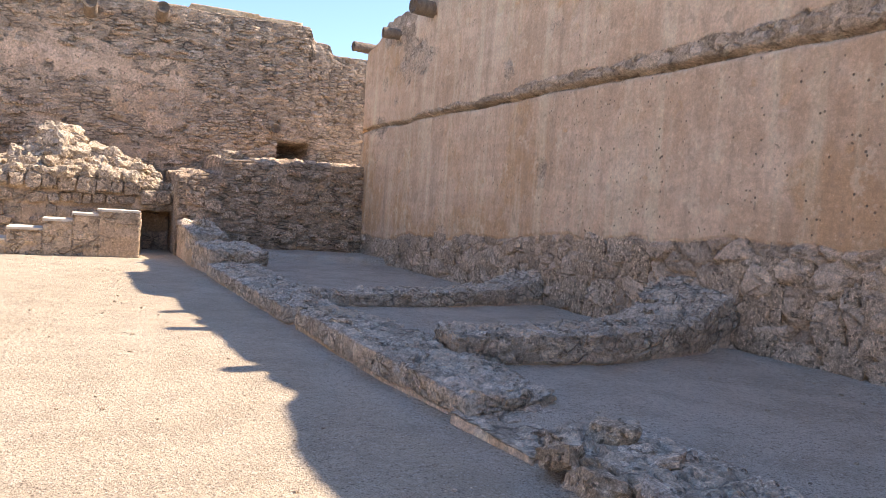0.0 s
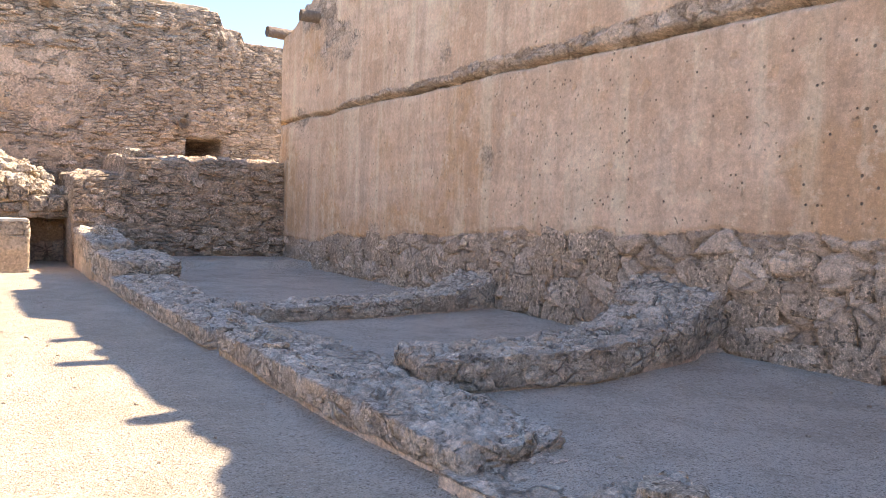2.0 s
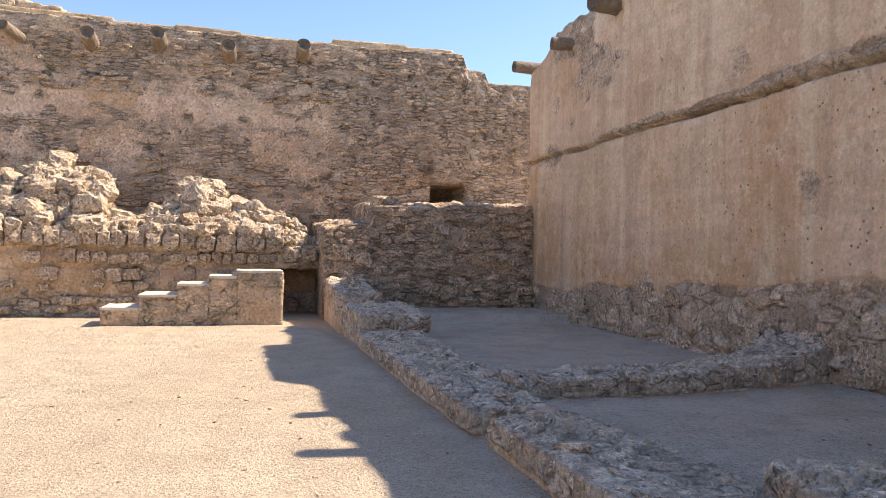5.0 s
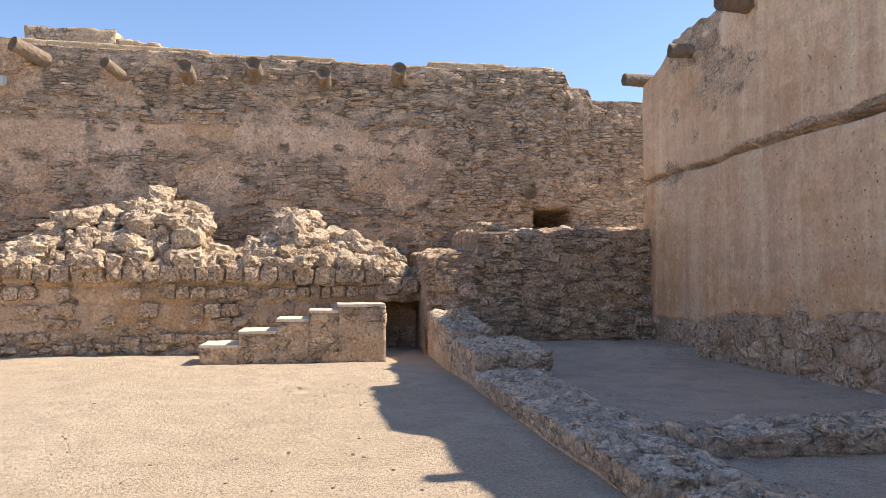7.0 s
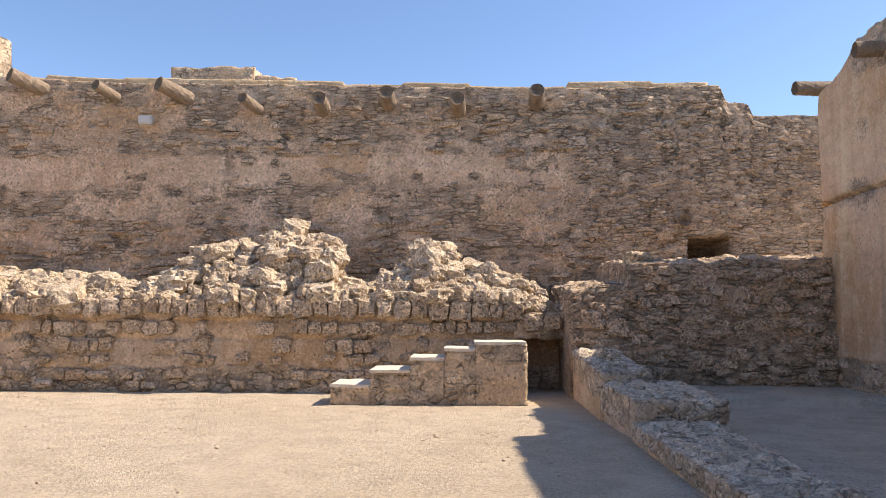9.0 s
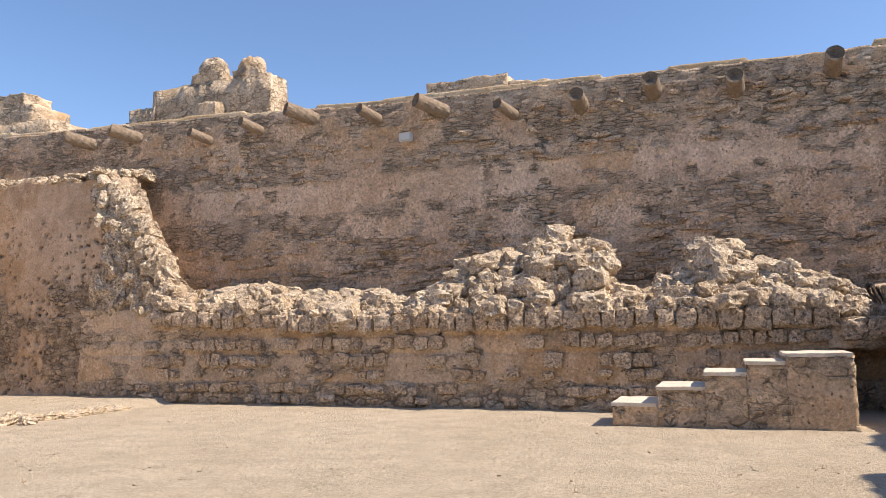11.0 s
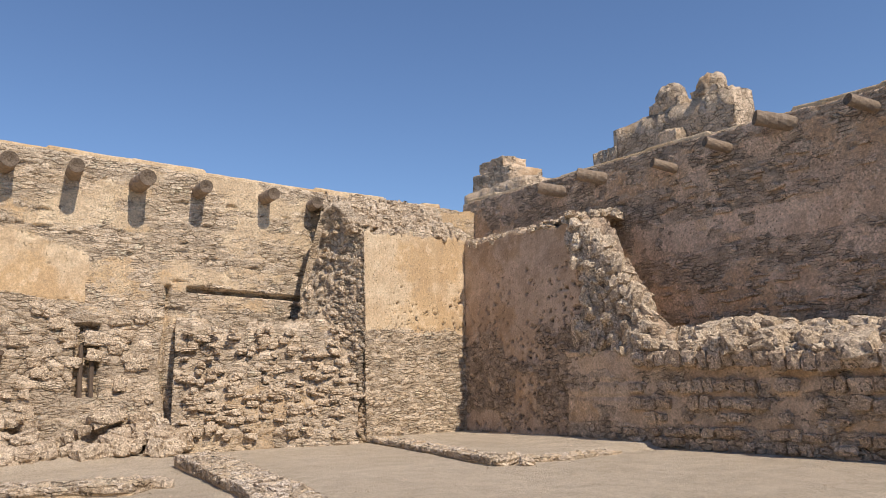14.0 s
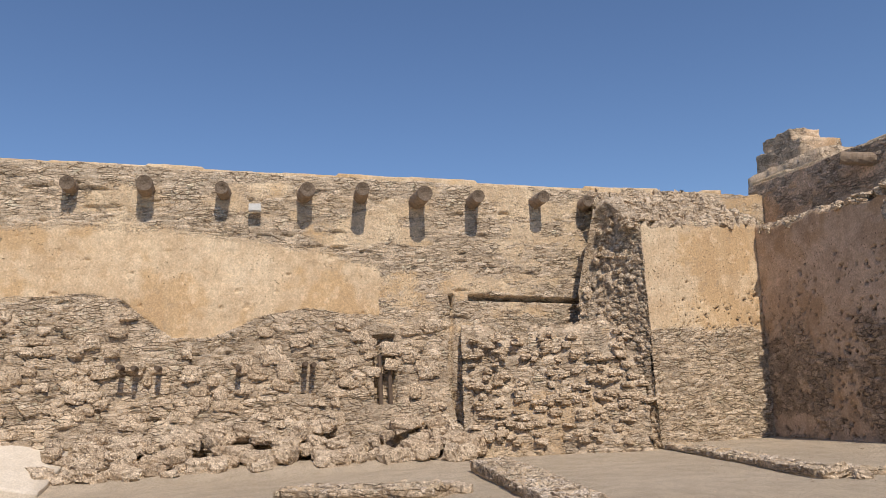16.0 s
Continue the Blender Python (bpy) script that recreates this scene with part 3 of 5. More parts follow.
# ---- the west wall ----
def west_look(u, z):
    y = u - 30.0
    s1, c1, j1 = stones(u, z, 0.40, 0.26, 80)
    s2, c2, j2 = stones(u, z, 0.34, 0.085, 81)
    wob = 0.35 * (fbm(u * 1.0, z * 0.6, 82, 4) - 0.5)
    edge = np.interp(y, [-20, -14.0, -13.3, -12.1, -11.2, -10.2, -9.0, -7.2, -7.0], [4.1, 4.15, 4.1, 3.15, 3.1, 3.55, 3.75, 3.55, 9]) + wob * 0.5
    upper_edge = np.interp(y, [-20, -12, -8, -6.5], [5.9, 5.75, 5.1, 4.6]) + wob
    smooth = step(-0.02, 0.02, z - edge) * step(0.25, -0.25, z - upper_edge)
    low = step(0.15, -0.15, z - np.interp(y, [-20, -14, -7, -6.5, 0], [4.0, 3.9, 3.4, 3.0, 2.9]) - wob)
    thin = step(0.45, 0.60, fbm(u * 0.6, z * 1.4, 83, 4)) * 0.7 * (1 - low)
    pl = np.clip(np.maximum(smooth, thin), 0, 1)
    pl = pl * (1 - 0.7 * step(0.62, 0.70, fbm(u * 2.2, z * 4.0, 84, 3)) * (1 - smooth))
    s, c, j = s1 * low + s2 * (1 - low), c1 * low + c2 * (1 - low), j1 * low + j2 * (1 - low)
    d = 0.08 * (fbm(u * 0.4, z * 0.4, 85, 3) - 0.5) + pl * 0.045 + (1 - pl) * s * (0.075 + 0.05 * low) * (0.35 + 0.65 * step(0.38, 0.55, fbm(u * 0.8, z * 0.9, 88, 3))) + 0.25 * step(1.6, 0.2, z)
    slot = step(0, 0.03, np.minimum(np.minimum(y + 4.85, -1.5 - y), 0.075 - np.abs(z - np.interp(y, [-4.9, -1.5], [3.93, 3.76]))))
    seam = step(0, 0.03, np.minimum(np.minimum(z - 0.6, 4.02 - z), 0.065 - np.abs(y + 5.36 - 0.06 * np.sin(z * 2.2))))
    gap = step(0, 0.03, np.minimum(np.minimum(z - 1.35, 3.05 - z), 0.28 - np.abs(y + 7.1)))
    crackle = step(0.74, 0.78, fbm(u * 1.6, z * 7.0, 86, 3)) * 0.07
    pock = step(0.83, 0.88, fbm(u * 5, z * 5, 87, 2)) * 0.05 * smooth
    return d - slot * 0.30 - seam * 0.22 - gap * 0.28 - crackle * (1 - smooth) - pock, pl * (1 - np.maximum(slot, gap)), c, j


west_top = prof((10, 7.5), (14, 7.42), (19, 7.22), (23, 7.06), (27.7, 6.88), (29.5, 6.82), (34.4, 6.8))
wall_west = relief_wall("wall_west", (-21.4, -30.0), (0, 1), (-1, 0), 34.4, ragged(west_top, 53, 0.07), 1.6, west_look, M_WEST, 0.045, 0.034, top_noise=0.05)
tagged(wall_west, "sunlit sandy fort wall with patchy plaster over rubble", "wall", kind="structure")


# pale coping along the tops
def coping(name, start, along, back, length, top, seed, rise, depth):
    def flat(u, z):
        s_, c_, j_ = stones(u, z, 0.5, 0.3, seed)
        return 0.03 * s_, 0.8 + 0 * u, c_, j_
    ob = relief_wall(name, start, along, back, length, lambda u: top(u) + rise * (0.55 + 0.9 * (h2(np.floor(u / 1.7 + 0.6 * vn(u, u * 0, seed)), u * 0, seed) - 0.3)) + 0.03 * fbm(u * 3, u * 0, seed + 1, 3), depth, flat, M_WEST, 0.06, 0.05, z0=5.6, top_noise=0.03)
    return tagged(ob, "thin pale coping on top of a fort wall", "coping", kind="structure")


coping("coping_north", (-22.0, 4.46), (1, 0), (0, 1), 26.4, north_top, 700, 0.15, 1.1)
coping("coping_west", (-21.52, -26.0), (0, 1), (-1, 0), 29.0, lambda u: west_top(u + 4.0), 710, 0.13, 1.1)


# ---- plain walls that close the court behind the walker ----
def plain_look(u, z):
    s, c, j = stones(u, z, 0.6, 0.4, 90)
    return 0.06 * s, step(0.4, 0.6, fbm(u * 0.4, z * 0.5, 91, 3)), c, j


wall_east_far = relief_wall("wall_east_far", (5.38, -15.25), (0, -1), (1, 0), 16.0, lambda u: 6.0 + 0 * u, 1.5, plain_look, M_EAST, 0.3, 0.3)
tagged(wall_east_far, "plain plastered continuation of the fort wall", "wall", kind="structure")
wall_south = relief_wall("wall_south", (6.9, -30.0), (-1, 0), (0, -1), 30.0, lambda u: 6.5 + 0 * u, 1.5, plain_look, M_WEST, 0.3, 0.3)
tagged(wall_south, "plain fort wall closing the court", "wall", kind="structure")


# ---- the broken corner mass ----
def pocks(u, z, seed, top):
    """Clustered round holes, thickest below the height top."""
    out = 0 * u
    for size, share, s in ((0.17, 0.40, 0), (0.10, 0.30, 50)):
        f1, f2, cid = cells(u / size, z / size, seed + s)
        dense = step(top + 0.9, top - 0.6, z + 0.8 * (fbm(u * 0.9, z * 0.9, seed + s + 3, 3) - 0.5)) * step(0.35, 0.55, fbm(u * 0.9, z * 1.1, seed + s + 4, 3))
        out = np.maximum(out, step(0.30, 0.16, f1) * (cid < share * dense))
    return out


def corner_south_look(u, z):
    x = u - 19.25
    s, c, j = stones(u, z, 0.22, 0.12, 100)
    rough = np.maximum(step(0.2, -0.2, z - 2.6 - 0.9 * (fbm(u * 0.9, z * 0.9, 101, 4) - 0.5)) * step(0.35, 0.5, fbm(u * 0.8, z * 1.2, 102, 4)), step(-14.75, -14.45, x + 0.5 * (fbm(z * 1.6, u * 0, 103, 4) - 0.5) * step(1.9, 2.2, z)) * step(1.9, 2.05, z))
    holes = pocks(u, z, 104, 3.6) * 0.10
    stain = 0.02 * (fbm(u, z, 106, 3) - 0.5)
    # joint drops to 0 in the pocks: painted shade besides their real depth
    return stain - holes * (1 - rough) + rough * (s * 0.07 - 0.02) + step(-14.6, -14.0, x) * step(1.9, 2.1, z) * 0.22 * (fbm(u * 3, z * 3, 107, 3) - 0.4), (1 - rough) * (1 - step(0.02, 0.06, holes)), c, j * (1 - step(0.02, 0.06, holes))


def corner_east_look(u, z):
    s, c, j = stones(u, z, 0.26, 0.13, 110)
    rough = step(0.15, -0.15, z - 2.75 - 0.7 * (fbm(u * 0.9, z * 0.9, 111, 4) - 0.5))
    holes = pocks(u, z, 112, 3.4) * step(0.5, 1.3, u) * 0.10
    # pocks take the dark joint colour here too, as shade inside them
    return 0.02 * (fbm(u, z, 113, 3) - 0.5) - holes * (1 - rough) + rough * (s * 0.09 - 0.02), (1 - rough) * (1 - step(0.02, 0.06, holes)), c, j * (1 - step(0.02, 0.06, holes))


mass_top = prof((0, 5.2), (4.2, 4.98), (4.5, 4.72), (5.0, 4.35), (5.4, 4.0), (5.8, 3.4), (6.2, 2.85), (6.4, 2.3), (6.9, 1.9))
# its plaster colour is darkened for shade, unlike the sunlit stub below
wall_corner_south = relief_wall("wall_corner_south", (-19.25, 2.08), (1, 0), (0, 1), 6.9, ragged(mass_top, 54, 0.12), 2.3, corner_south_look, M_CORNER_SHADE, 0.035, 0.035, batter=0.035, thin=lambda u: 1 - 0.78 * np.clip((u - 2.8) / 2.8, 0, 1), back_rise=0.35, top_noise=0.16, n_top=40)
tagged(wall_corner_south, "shaded plastered stub of a broken inner wall", "wall", kind="structure")
side_top = prof((0, 5.3), (2.6, 5.3), (3.35, 5.25))
wall_corner_west = relief_wall("wall_corner_west", (-19.24, -1.02), (0, 1), (-1, 0), 3.55, ragged(side_top, 55, 0.1), 2.15, corner_east_look, M_WEST, 0.035, 0.035, batter=0.0, back_rise=1.35, top_noise=0.30, n_top=44)
tagged(wall_corner_west, "sunlit pitted plaster stub of a broken wall corner", "wall", kind="structure")


def torn_look(u, z):
    s, c, j = stones(u, z, 0.17, 0.13, 120)
    return s * 0.11 + 0.06 * (fbm(u * 1.2, z * 1.2, 121, 3) - 0.5), 0 * u, c, j


# torn end of the thick corner wall: it leans back towards the top
def flank_look(u, z):
    d, pl, c, j = torn_look(u, z)
    return d - 0.26 * np.maximum(0, z - 3.0) * np.clip(1 - u / 1.9, 0, 1), pl, c, j


flank_top = prof((0, 4.0), (0.25, 5.0), (0.55, 5.9), (0.95, 6.2), (1.4, 5.8), (1.86, 5.35))
wall_flank = relief_wall("wall_flank", (-20.75, -2.1), (0.806, 0.592), (-0.592, 0.806), 1.90, ragged(flank_top, 56, 0.15), 0.6, flank_look, M_WEST, 0.03, 0.03, back_rise=0.2, top_noise=0.2, n_top=14)
tagged(wall_flank, "torn rubble flank of a broken wall", "wall", kind="structure")


def lower_look(u, z):
    s, c, j = stones(u, z, 0.34, 0.20, 130)
    return s * 0.11 + 0.24 * (fbm(u * 0.9, z * 0.9, 131, 4) - 0.5) + 0.35 * step(2.6, 0.2, z), 0.5 * step(0.52, 0.66, fbm(u, z, 132, 3)), c, j


wall_lower_west = relief_wall("wall_lower_west", (-20.8, -5.3), (0.34, 0.9404), (-0.9404, 0.34), 4.35, ragged(prof((0, 3.0), (1.0, 2.6), (3.2, 2.85), (4.6, 2.9)), 57, 0.25), 0.75, lower_look, M_WEST, 0.04, 0.04, batter=0.12, back_rise=0.35, top_noise=0.1)
tagged(wall_lower_west, "rough eroded rubble thickening at the foot of a wall", "wall", kind="structure")


# ---- the bench along the north wall ----
def bench_look(u, z):
    s1, c1, j1 = stones(u, z, 0.20, 0.12, 140)
    low = step(0.50, 0.35, z + 0.25 * (fbm(u * 0.9, z, 141, 3) - 0.5))
    pl = (1 - low) * (1 - 0.8 * step(0.55, 0.63, fbm(u * 1.6, z * 3.0, 142, 3)))
    lines = 0.03 * np.exp(-((z - 1.30) / 0.05) ** 2) + 0.025 * np.exp(-((z - 0.98) / 0.05) ** 2)
    d = (1 - pl) * s1 * 0.05 + pl * 0.03 + 0.04 * (fbm(u * 0.6, z * 0.9, 143, 3) - 0.5) - lines
    return d - 0.13 * step(1.5, 0.0, u + 0.8 * (fbm(u * 1.5, z * 2.0, 145, 3) - 0.5)), pl, c1, j1


bench_top = prof((0, 2.0), (3, 1.88), (6, 1.72), (13, 1.68), (15.2, 1.62), (15.3, 1.45), (18.2, 1.42))
bench = relief_wall("stone_bench", (-15.2, 1.93), (1, 0), (0, 1), 15.22, ragged(bench_top, 58, 0.05), 2.6, bench_look, M_BENCH, 0.034, 0.03, batter=0.06, top_noise=0.10, n_top=50, back_rise=0.25)
tagged(bench, "long stone bench with plastered face beneath rubble", "stone bench", kind="structure")


recess = relief_wall("wall_recess", (-0.1, 2.75), (1, 0), (0, 1), 1.2, lambda u: 1.43 + 0 * u, 1.6, bench_look, M_BENCH, 0.04, 0.04, top_noise=0.1, n_top=20)
tagged(recess, "rough back of a dark recess beside a stair", "wall", kind="structure")


def annex_look(u, z):
    s, c, j = stones(u, z, 0.22, 0.12, 150)
    return s * 0.07 + 0.06 * (fbm(u * 0.9, z * 0.9, 151, 3) - 0.5), 0.6 * step(0.5, 0.65, fbm(u * 0.9, z * 1.4, 152, 3)), c, j


annex_top = prof((0, 1.86), (0.95, 1.92), (1.0, 2.28), (3.4, 2.36), (4.6, 2.40))
wall_annex = relief_wall("wall_annex", (0.86, 1.02), (1, 0), (0, 1), 4.7, ragged(annex_top, 59, 0.07), 3.4, annex_look, M_NORTH, 0.034, 0.034, top_noise=0.10, n_top=40, back_rise=0.15)
tagged(wall_annex, "shaded brown rubble wall below a square niche", "wall", kind="structure")


# ---- low walls in the court ----
CORAL = rock_set("coral_stone", M_CORAL, 10, 620, boxy=0.5, cuts=3, rough=0.40)

def low_wall(name, pts, half, heights, label, seed, material=None, stone_set=None, base=0.35, edging=True, top_rough=1.0):
    """A worn low wall along a line: upright faces, rendered at the foot, and a flat broken top of coral stone. heights: above z = 0, at each point of the line."""
    pts = [Vector(p) for p in pts]
    seg = [(b - a).length for a, b in zip(pts, pts[1:])]
    cum = np.concatenate([[0], np.cumsum(seg)])
    total = cum[-1]
    halves = half if isinstance(half, (list, tuple)) else [half] * len(pts)
    nu = max(10, int(total / 0.022))
    u = np.linspace(0, total, nu)
    cx, cy = np.interp(u, cum, [p.x for p in pts]), np.interp(u, cum, [p.y for p in pts])
    H = np.interp(u, cum, heights) + 0.035 * (fbm(u * 1.6, u * 0, seed, 3) - 0.5)
    W = np.interp(u, cum, halves) * (1 + 0.10 * (fbm(u * 1.3, u * 0, seed + 2, 3) - 0.5))
    tx, ty = np.gradient(cx, u), np.gradient(cy, u)
    ln = np.hypot(tx, ty)
    nx, ny_ = ty / ln, -tx / ln
    ks, kt = 14, max(14, int(2 * max(halves) / 0.024))
    # across: left face upwards, top, right face downwards
    lat01 = np.concatenate([np.full(ks, -1.0), np.linspace(-1, 1, kt + 2)[1:-1], np.full(ks, 1.0)])
    up = np.concatenate([np.linspace(0, 1, ks), np.ones(kt), np.linspace(1, 0, ks)])
    face = np.concatenate([np.ones(ks), np.zeros(kt), np.ones(ks)])
    k = len(up)
    A = np.repeat(u[:, None], k, 1)
    lat = lat01[None, :] * W[:, None]
    h_mean, w_mean = float(np.mean(heights)), float(np.mean(halves))
    B = np.repeat((lat01 * w_mean + np.sign(lat01) * (1 - up) * h_mean)[None, :], nu, 0)
    f1, f2, cid = cells(A / 0.20 + 0.35 * fbm(A * 3, B * 3, seed + 5, 2), B / 0.17 + 0.3 * fbm(A * 3, B * 3, seed + 15, 2), seed + 6)
    jt = step(0.01, 0.12, f2 - f1)
    lumps = fbm(A * 7, B * 7, seed + 7, 4) - 0.5
    worn = fbm(A * 1.1, B * 1.6, seed + 11, 3)
    pock = step(0.60, 0.68, fbm(A * 11, B * 11, seed + 9, 2))
    rel = (0.055 * jt * (0.2 + 0.8 * cid) + 0.085 * lumps - 0.040 * pock) * (0.55 + 0.9 * step(0.35, 0.6, worn)) * top_rough
    dust = step(0.52, 0.62, worn) * (1 - face)[None, :]
    rel = rel * (1 - 0.35 * dust)
    ragged_base = base + 0.35 * (fbm(A * 2.3, B * 0, seed + 8, 3) - 0.5)
    render_ = step(0.06, -0.06, up[None, :] - ragged_base) * face[None, :]
    side = (0.018 + 0.5 * rel) * (1 - render_) + render_ * (0.012 + 0.012 * lumps)
    edge_chip = 0.06 * step(0.55, 0.75, fbm(A * 3.1, B * 0.5, seed + 13, 3)) * step(0.6, 1.0, up)[None, :]
    X = cx[:, None] + nx[:, None] * (lat + lat01[None, :] * face[None, :] * (side - edge_chip))
    Y = cy[:, None] + ny_[:, None] * (lat + lat01[None, :] * face[None, :] * (side - edge_chip))
    low = ground_z(X, Y) - 0.05
    near_edge = step(1.0, 0.86, np.abs(lat01))[None, :] * (1 - face)[None, :] + (face * 0.3)[None, :]
    Z = low + up[None, :] * (H[:, None] - low) + (rel - 0.01) * near_edge * up[None, :] - edge_chip * 0.4 * up[None, :]
    # ragged ends
    endw = 0.10 * (fbm(B * 4, B * 0 + 3, seed + 17, 3) - 0.5) + 0.03 * (fbm(B * 12, up[None, :] * 3 + B * 0, seed + 18, 2) - 0.5)
    pull = step(0.25, 0.0, A) * endw - step(0.25, 0.0, total - A) * endw
    X, Y = X + (tx / ln)[:, None] * pull, Y + (ty / ln)[:, None] * pull
    V = np.stack([X, Y, Z], -1).reshape(-1, 3)
    faces = [tuple(f) for f in grid_faces(nu, k, flip=True).tolist()]
    vl = V.tolist()
    extra = []
    for col, rev in ((0, True), (nu - 1, False)):
        ring = [col * k + j for j in range(k)]
        way = np.array([tx[col] / ln[col], ty[col] / ln[col], 0.0]) * (-1 if rev else 1)
        mid_p = V[ring].mean(0)
        mid_p[2] = V[ring][:, 2].min() + 0.5 * (V[ring][:, 2].max() - V[ring][:, 2].min())
        prev = ring
        for f in (0.75, 0.5, 0.25):
            now = []
            for i in ring:
                p = mid_p + (V[i] - mid_p) * f
                bulge = 0.02 + 0.05 * (float(vn(np.array([p[0] * 9 + p[1] * 9]), np.array([p[2] * 11]), seed + 21)[0]) - 0.4)
                vl.append((p + way * bulge).tolist())
                now.append(len(vl) - 1)
                extra.append(0.3)
            for a, b, c, d in zip(prev, prev[1:] + prev[:1], now[1:] + now[:1], now):
                faces.append((a, b, c, d) if not rev else (d, c, b, a))
            prev = now
        vl.append(mid_p.tolist())
        extra.append(0.3)
        for a, b in zip(prev, prev[1:] + prev[:1]):
            faces.append((a, b, len(vl) - 1) if not rev else (b, a, len(vl) - 1))
    me = bpy.data.meshes.new(name)
    me.from_pydata(vl, [], faces)
    me.polygons.foreach_set("use_smooth", np.full(len(faces), True))
    cover = np.clip(render_ + 0.55 * dust, 0, 1)
    for key, val in (("plaster", cover), ("cell", cid), ("joint", jt)):
        me.attributes.new(key, "FLOAT", "POINT").data.foreach_set("value", np.concatenate([val.ravel(), extra]).astype(np.float32))
    me.materials.append(material or M_CURB)
    ob = tagged(new(name, me), label, "low wall", "low walls of the court")
    pick = random.Random(seed)
    # stones along the upper edges, and a few lying in the top
    for sgn in (-1, 1):
        d = 0.08
        while edging and d < total - 0.08:
            ln_k = pick.uniform(0.10, 0.24)
            if pick.random() < 0.72:
                i = min(nu - 1, int(d / total * (nu - 1)))
                hgt = min(0.16, H[i] * 0.6) * pick.uniform(0.7, 1.1)
                px, py = cx[i] + nx[i] * sgn * (W[i] - 0.055), cy[i] + ny_[i] * sgn * (W[i] - 0.055)
                piece("stone", pick.choice(stone_set or CORAL), ob, (px, py, H[i] - hgt * 0.46), (ln_k, 0.15, hgt), Euler((radians(pick.uniform(-8, 8)), radians(pick.uniform(-8, 8)), math.atan2(ty[i], tx[i]) + radians(pick.uniform(-10, 10)))))
            d += ln_k + pick.uniform(0.0, 0.05)
    for q in range(int(total * 5)):
        i = pick.randrange(3, nu - 3)
        lat_k = pick.uniform(-0.75, 0.75)
        sz = pick.uniform(0.09, 0.22)
        piece("stone", pick.choice(stone_set or CORAL), ob, (cx[i] + nx[i] * W[i] * lat_k, cy[i] + ny_[i] * W[i] * lat_k, H[i] - sz * 0.10), (sz * pick.uniform(1.0, 1.5), sz, sz * pick.uniform(0.35, 0.55)), spin(pick))
    return ob


low_wall("low_wall", [(1.28, 1.0), (1.25, -0.1), (1.23, -1.55)], [0.38, 0.34, 0.33], [0.86, 0.74, 0.66], "thick low wall stepping up to a rubble wall", 200, base=0.55)
low_wall("low_wall", [(1.45, -1.45), (1.47, -2.4), (1.48, -3.35)], 0.50, [0.52, 0.50, 0.47], "square low wall block of coral stone and render", 205, base=0.3)
low_wall("low_wall", [(1.42, -3.3), (1.38, -5.5), (1.39, -8.72)], [0.46, 0.40, 0.33], [0.22, 0.21, 0.20], "long low wall of worn grey coral stone", 210)
low_wall("low_wall", [(1.40, -9.02), (1.50, -10.4), (1.53, -11.7), (1.55, -12.86)], [0.32, 0.41, 0.41, 0.34], [0.22, 0.23, 0.22, 0.20], "low wall of pitted coral stone with broken end", 220)
low_wall("low_wall", [(1.66, -13.62), (1.64, -15.2), (1.60, -17.2)], [0.30, 0.36, 0.36], [0.19, 0.20, 0.20], "crumbling low wall of loose coral stones", 230, top_rough=1.3)
low_wall("worn_threshold", [(1.52, -12.80), (1.58, -13.70)], 0.38, [0.09, 0.08], "worn stone threshold between two low walls", 235, base=0.9, edging=False, top_rough=0.5)
low_wall("low_wall", [(1.70, -7.55), (3.3, -7.60), (4.5, -7.40), (5.35, -7.1)], [0.30, 0.27, 0.30, 0.42], [0.26, 0.29, 0.34, 0.56], "low cross wall rising towards a plastered wall", 240, base=0.25)
low_wall("low_wall", [(1.85, -11.25), (3.2, -11.35), (4.3, -11.1), (4.9, -10.85), (5.38, -10.7)], [0.28, 0.30, 0.38, 0.48, 0.55], [0.36, 0.38, 0.42, 0.62, 0.82], "curved low cross wall rising towards a plastered wall", 250, base=0.25)
low_wall("stone_kerb", [(-19.2, -0.75), (-17.2, -1.05), (-15.2, -1.45), (-12.6, -1.95)], 0.22, [0.12, 0.12, 0.12, 0.14], "line of low kerb stones in sand", 260, M_WEST)
low_wall("stone_kerb", [(-12.7, -1.75), (-12.4, -0.7), (-12.5, 0.6)], 0.16, [0.12, 0.07, 0.05], "short return of low kerb stones", 265, M_WEST)
low_wall("low_wall", [(-17.4, -5.75), (-15.0, -5.95), (-12.2, -6.25), (-10.2, -6.6)], 0.36, [0.22, 0.20, 0.16, 0.10], "low sunken wall of rough sunlit stones", 270, M_WEST)
low_wall("low_wall", [(-14.2, -7.4), (-15.0, -8.4), (-16.0, -9.6)], 0.45, [0.16, 0.14, 0.10], "broad low wall of pale rough stones", 280, M_WEST)


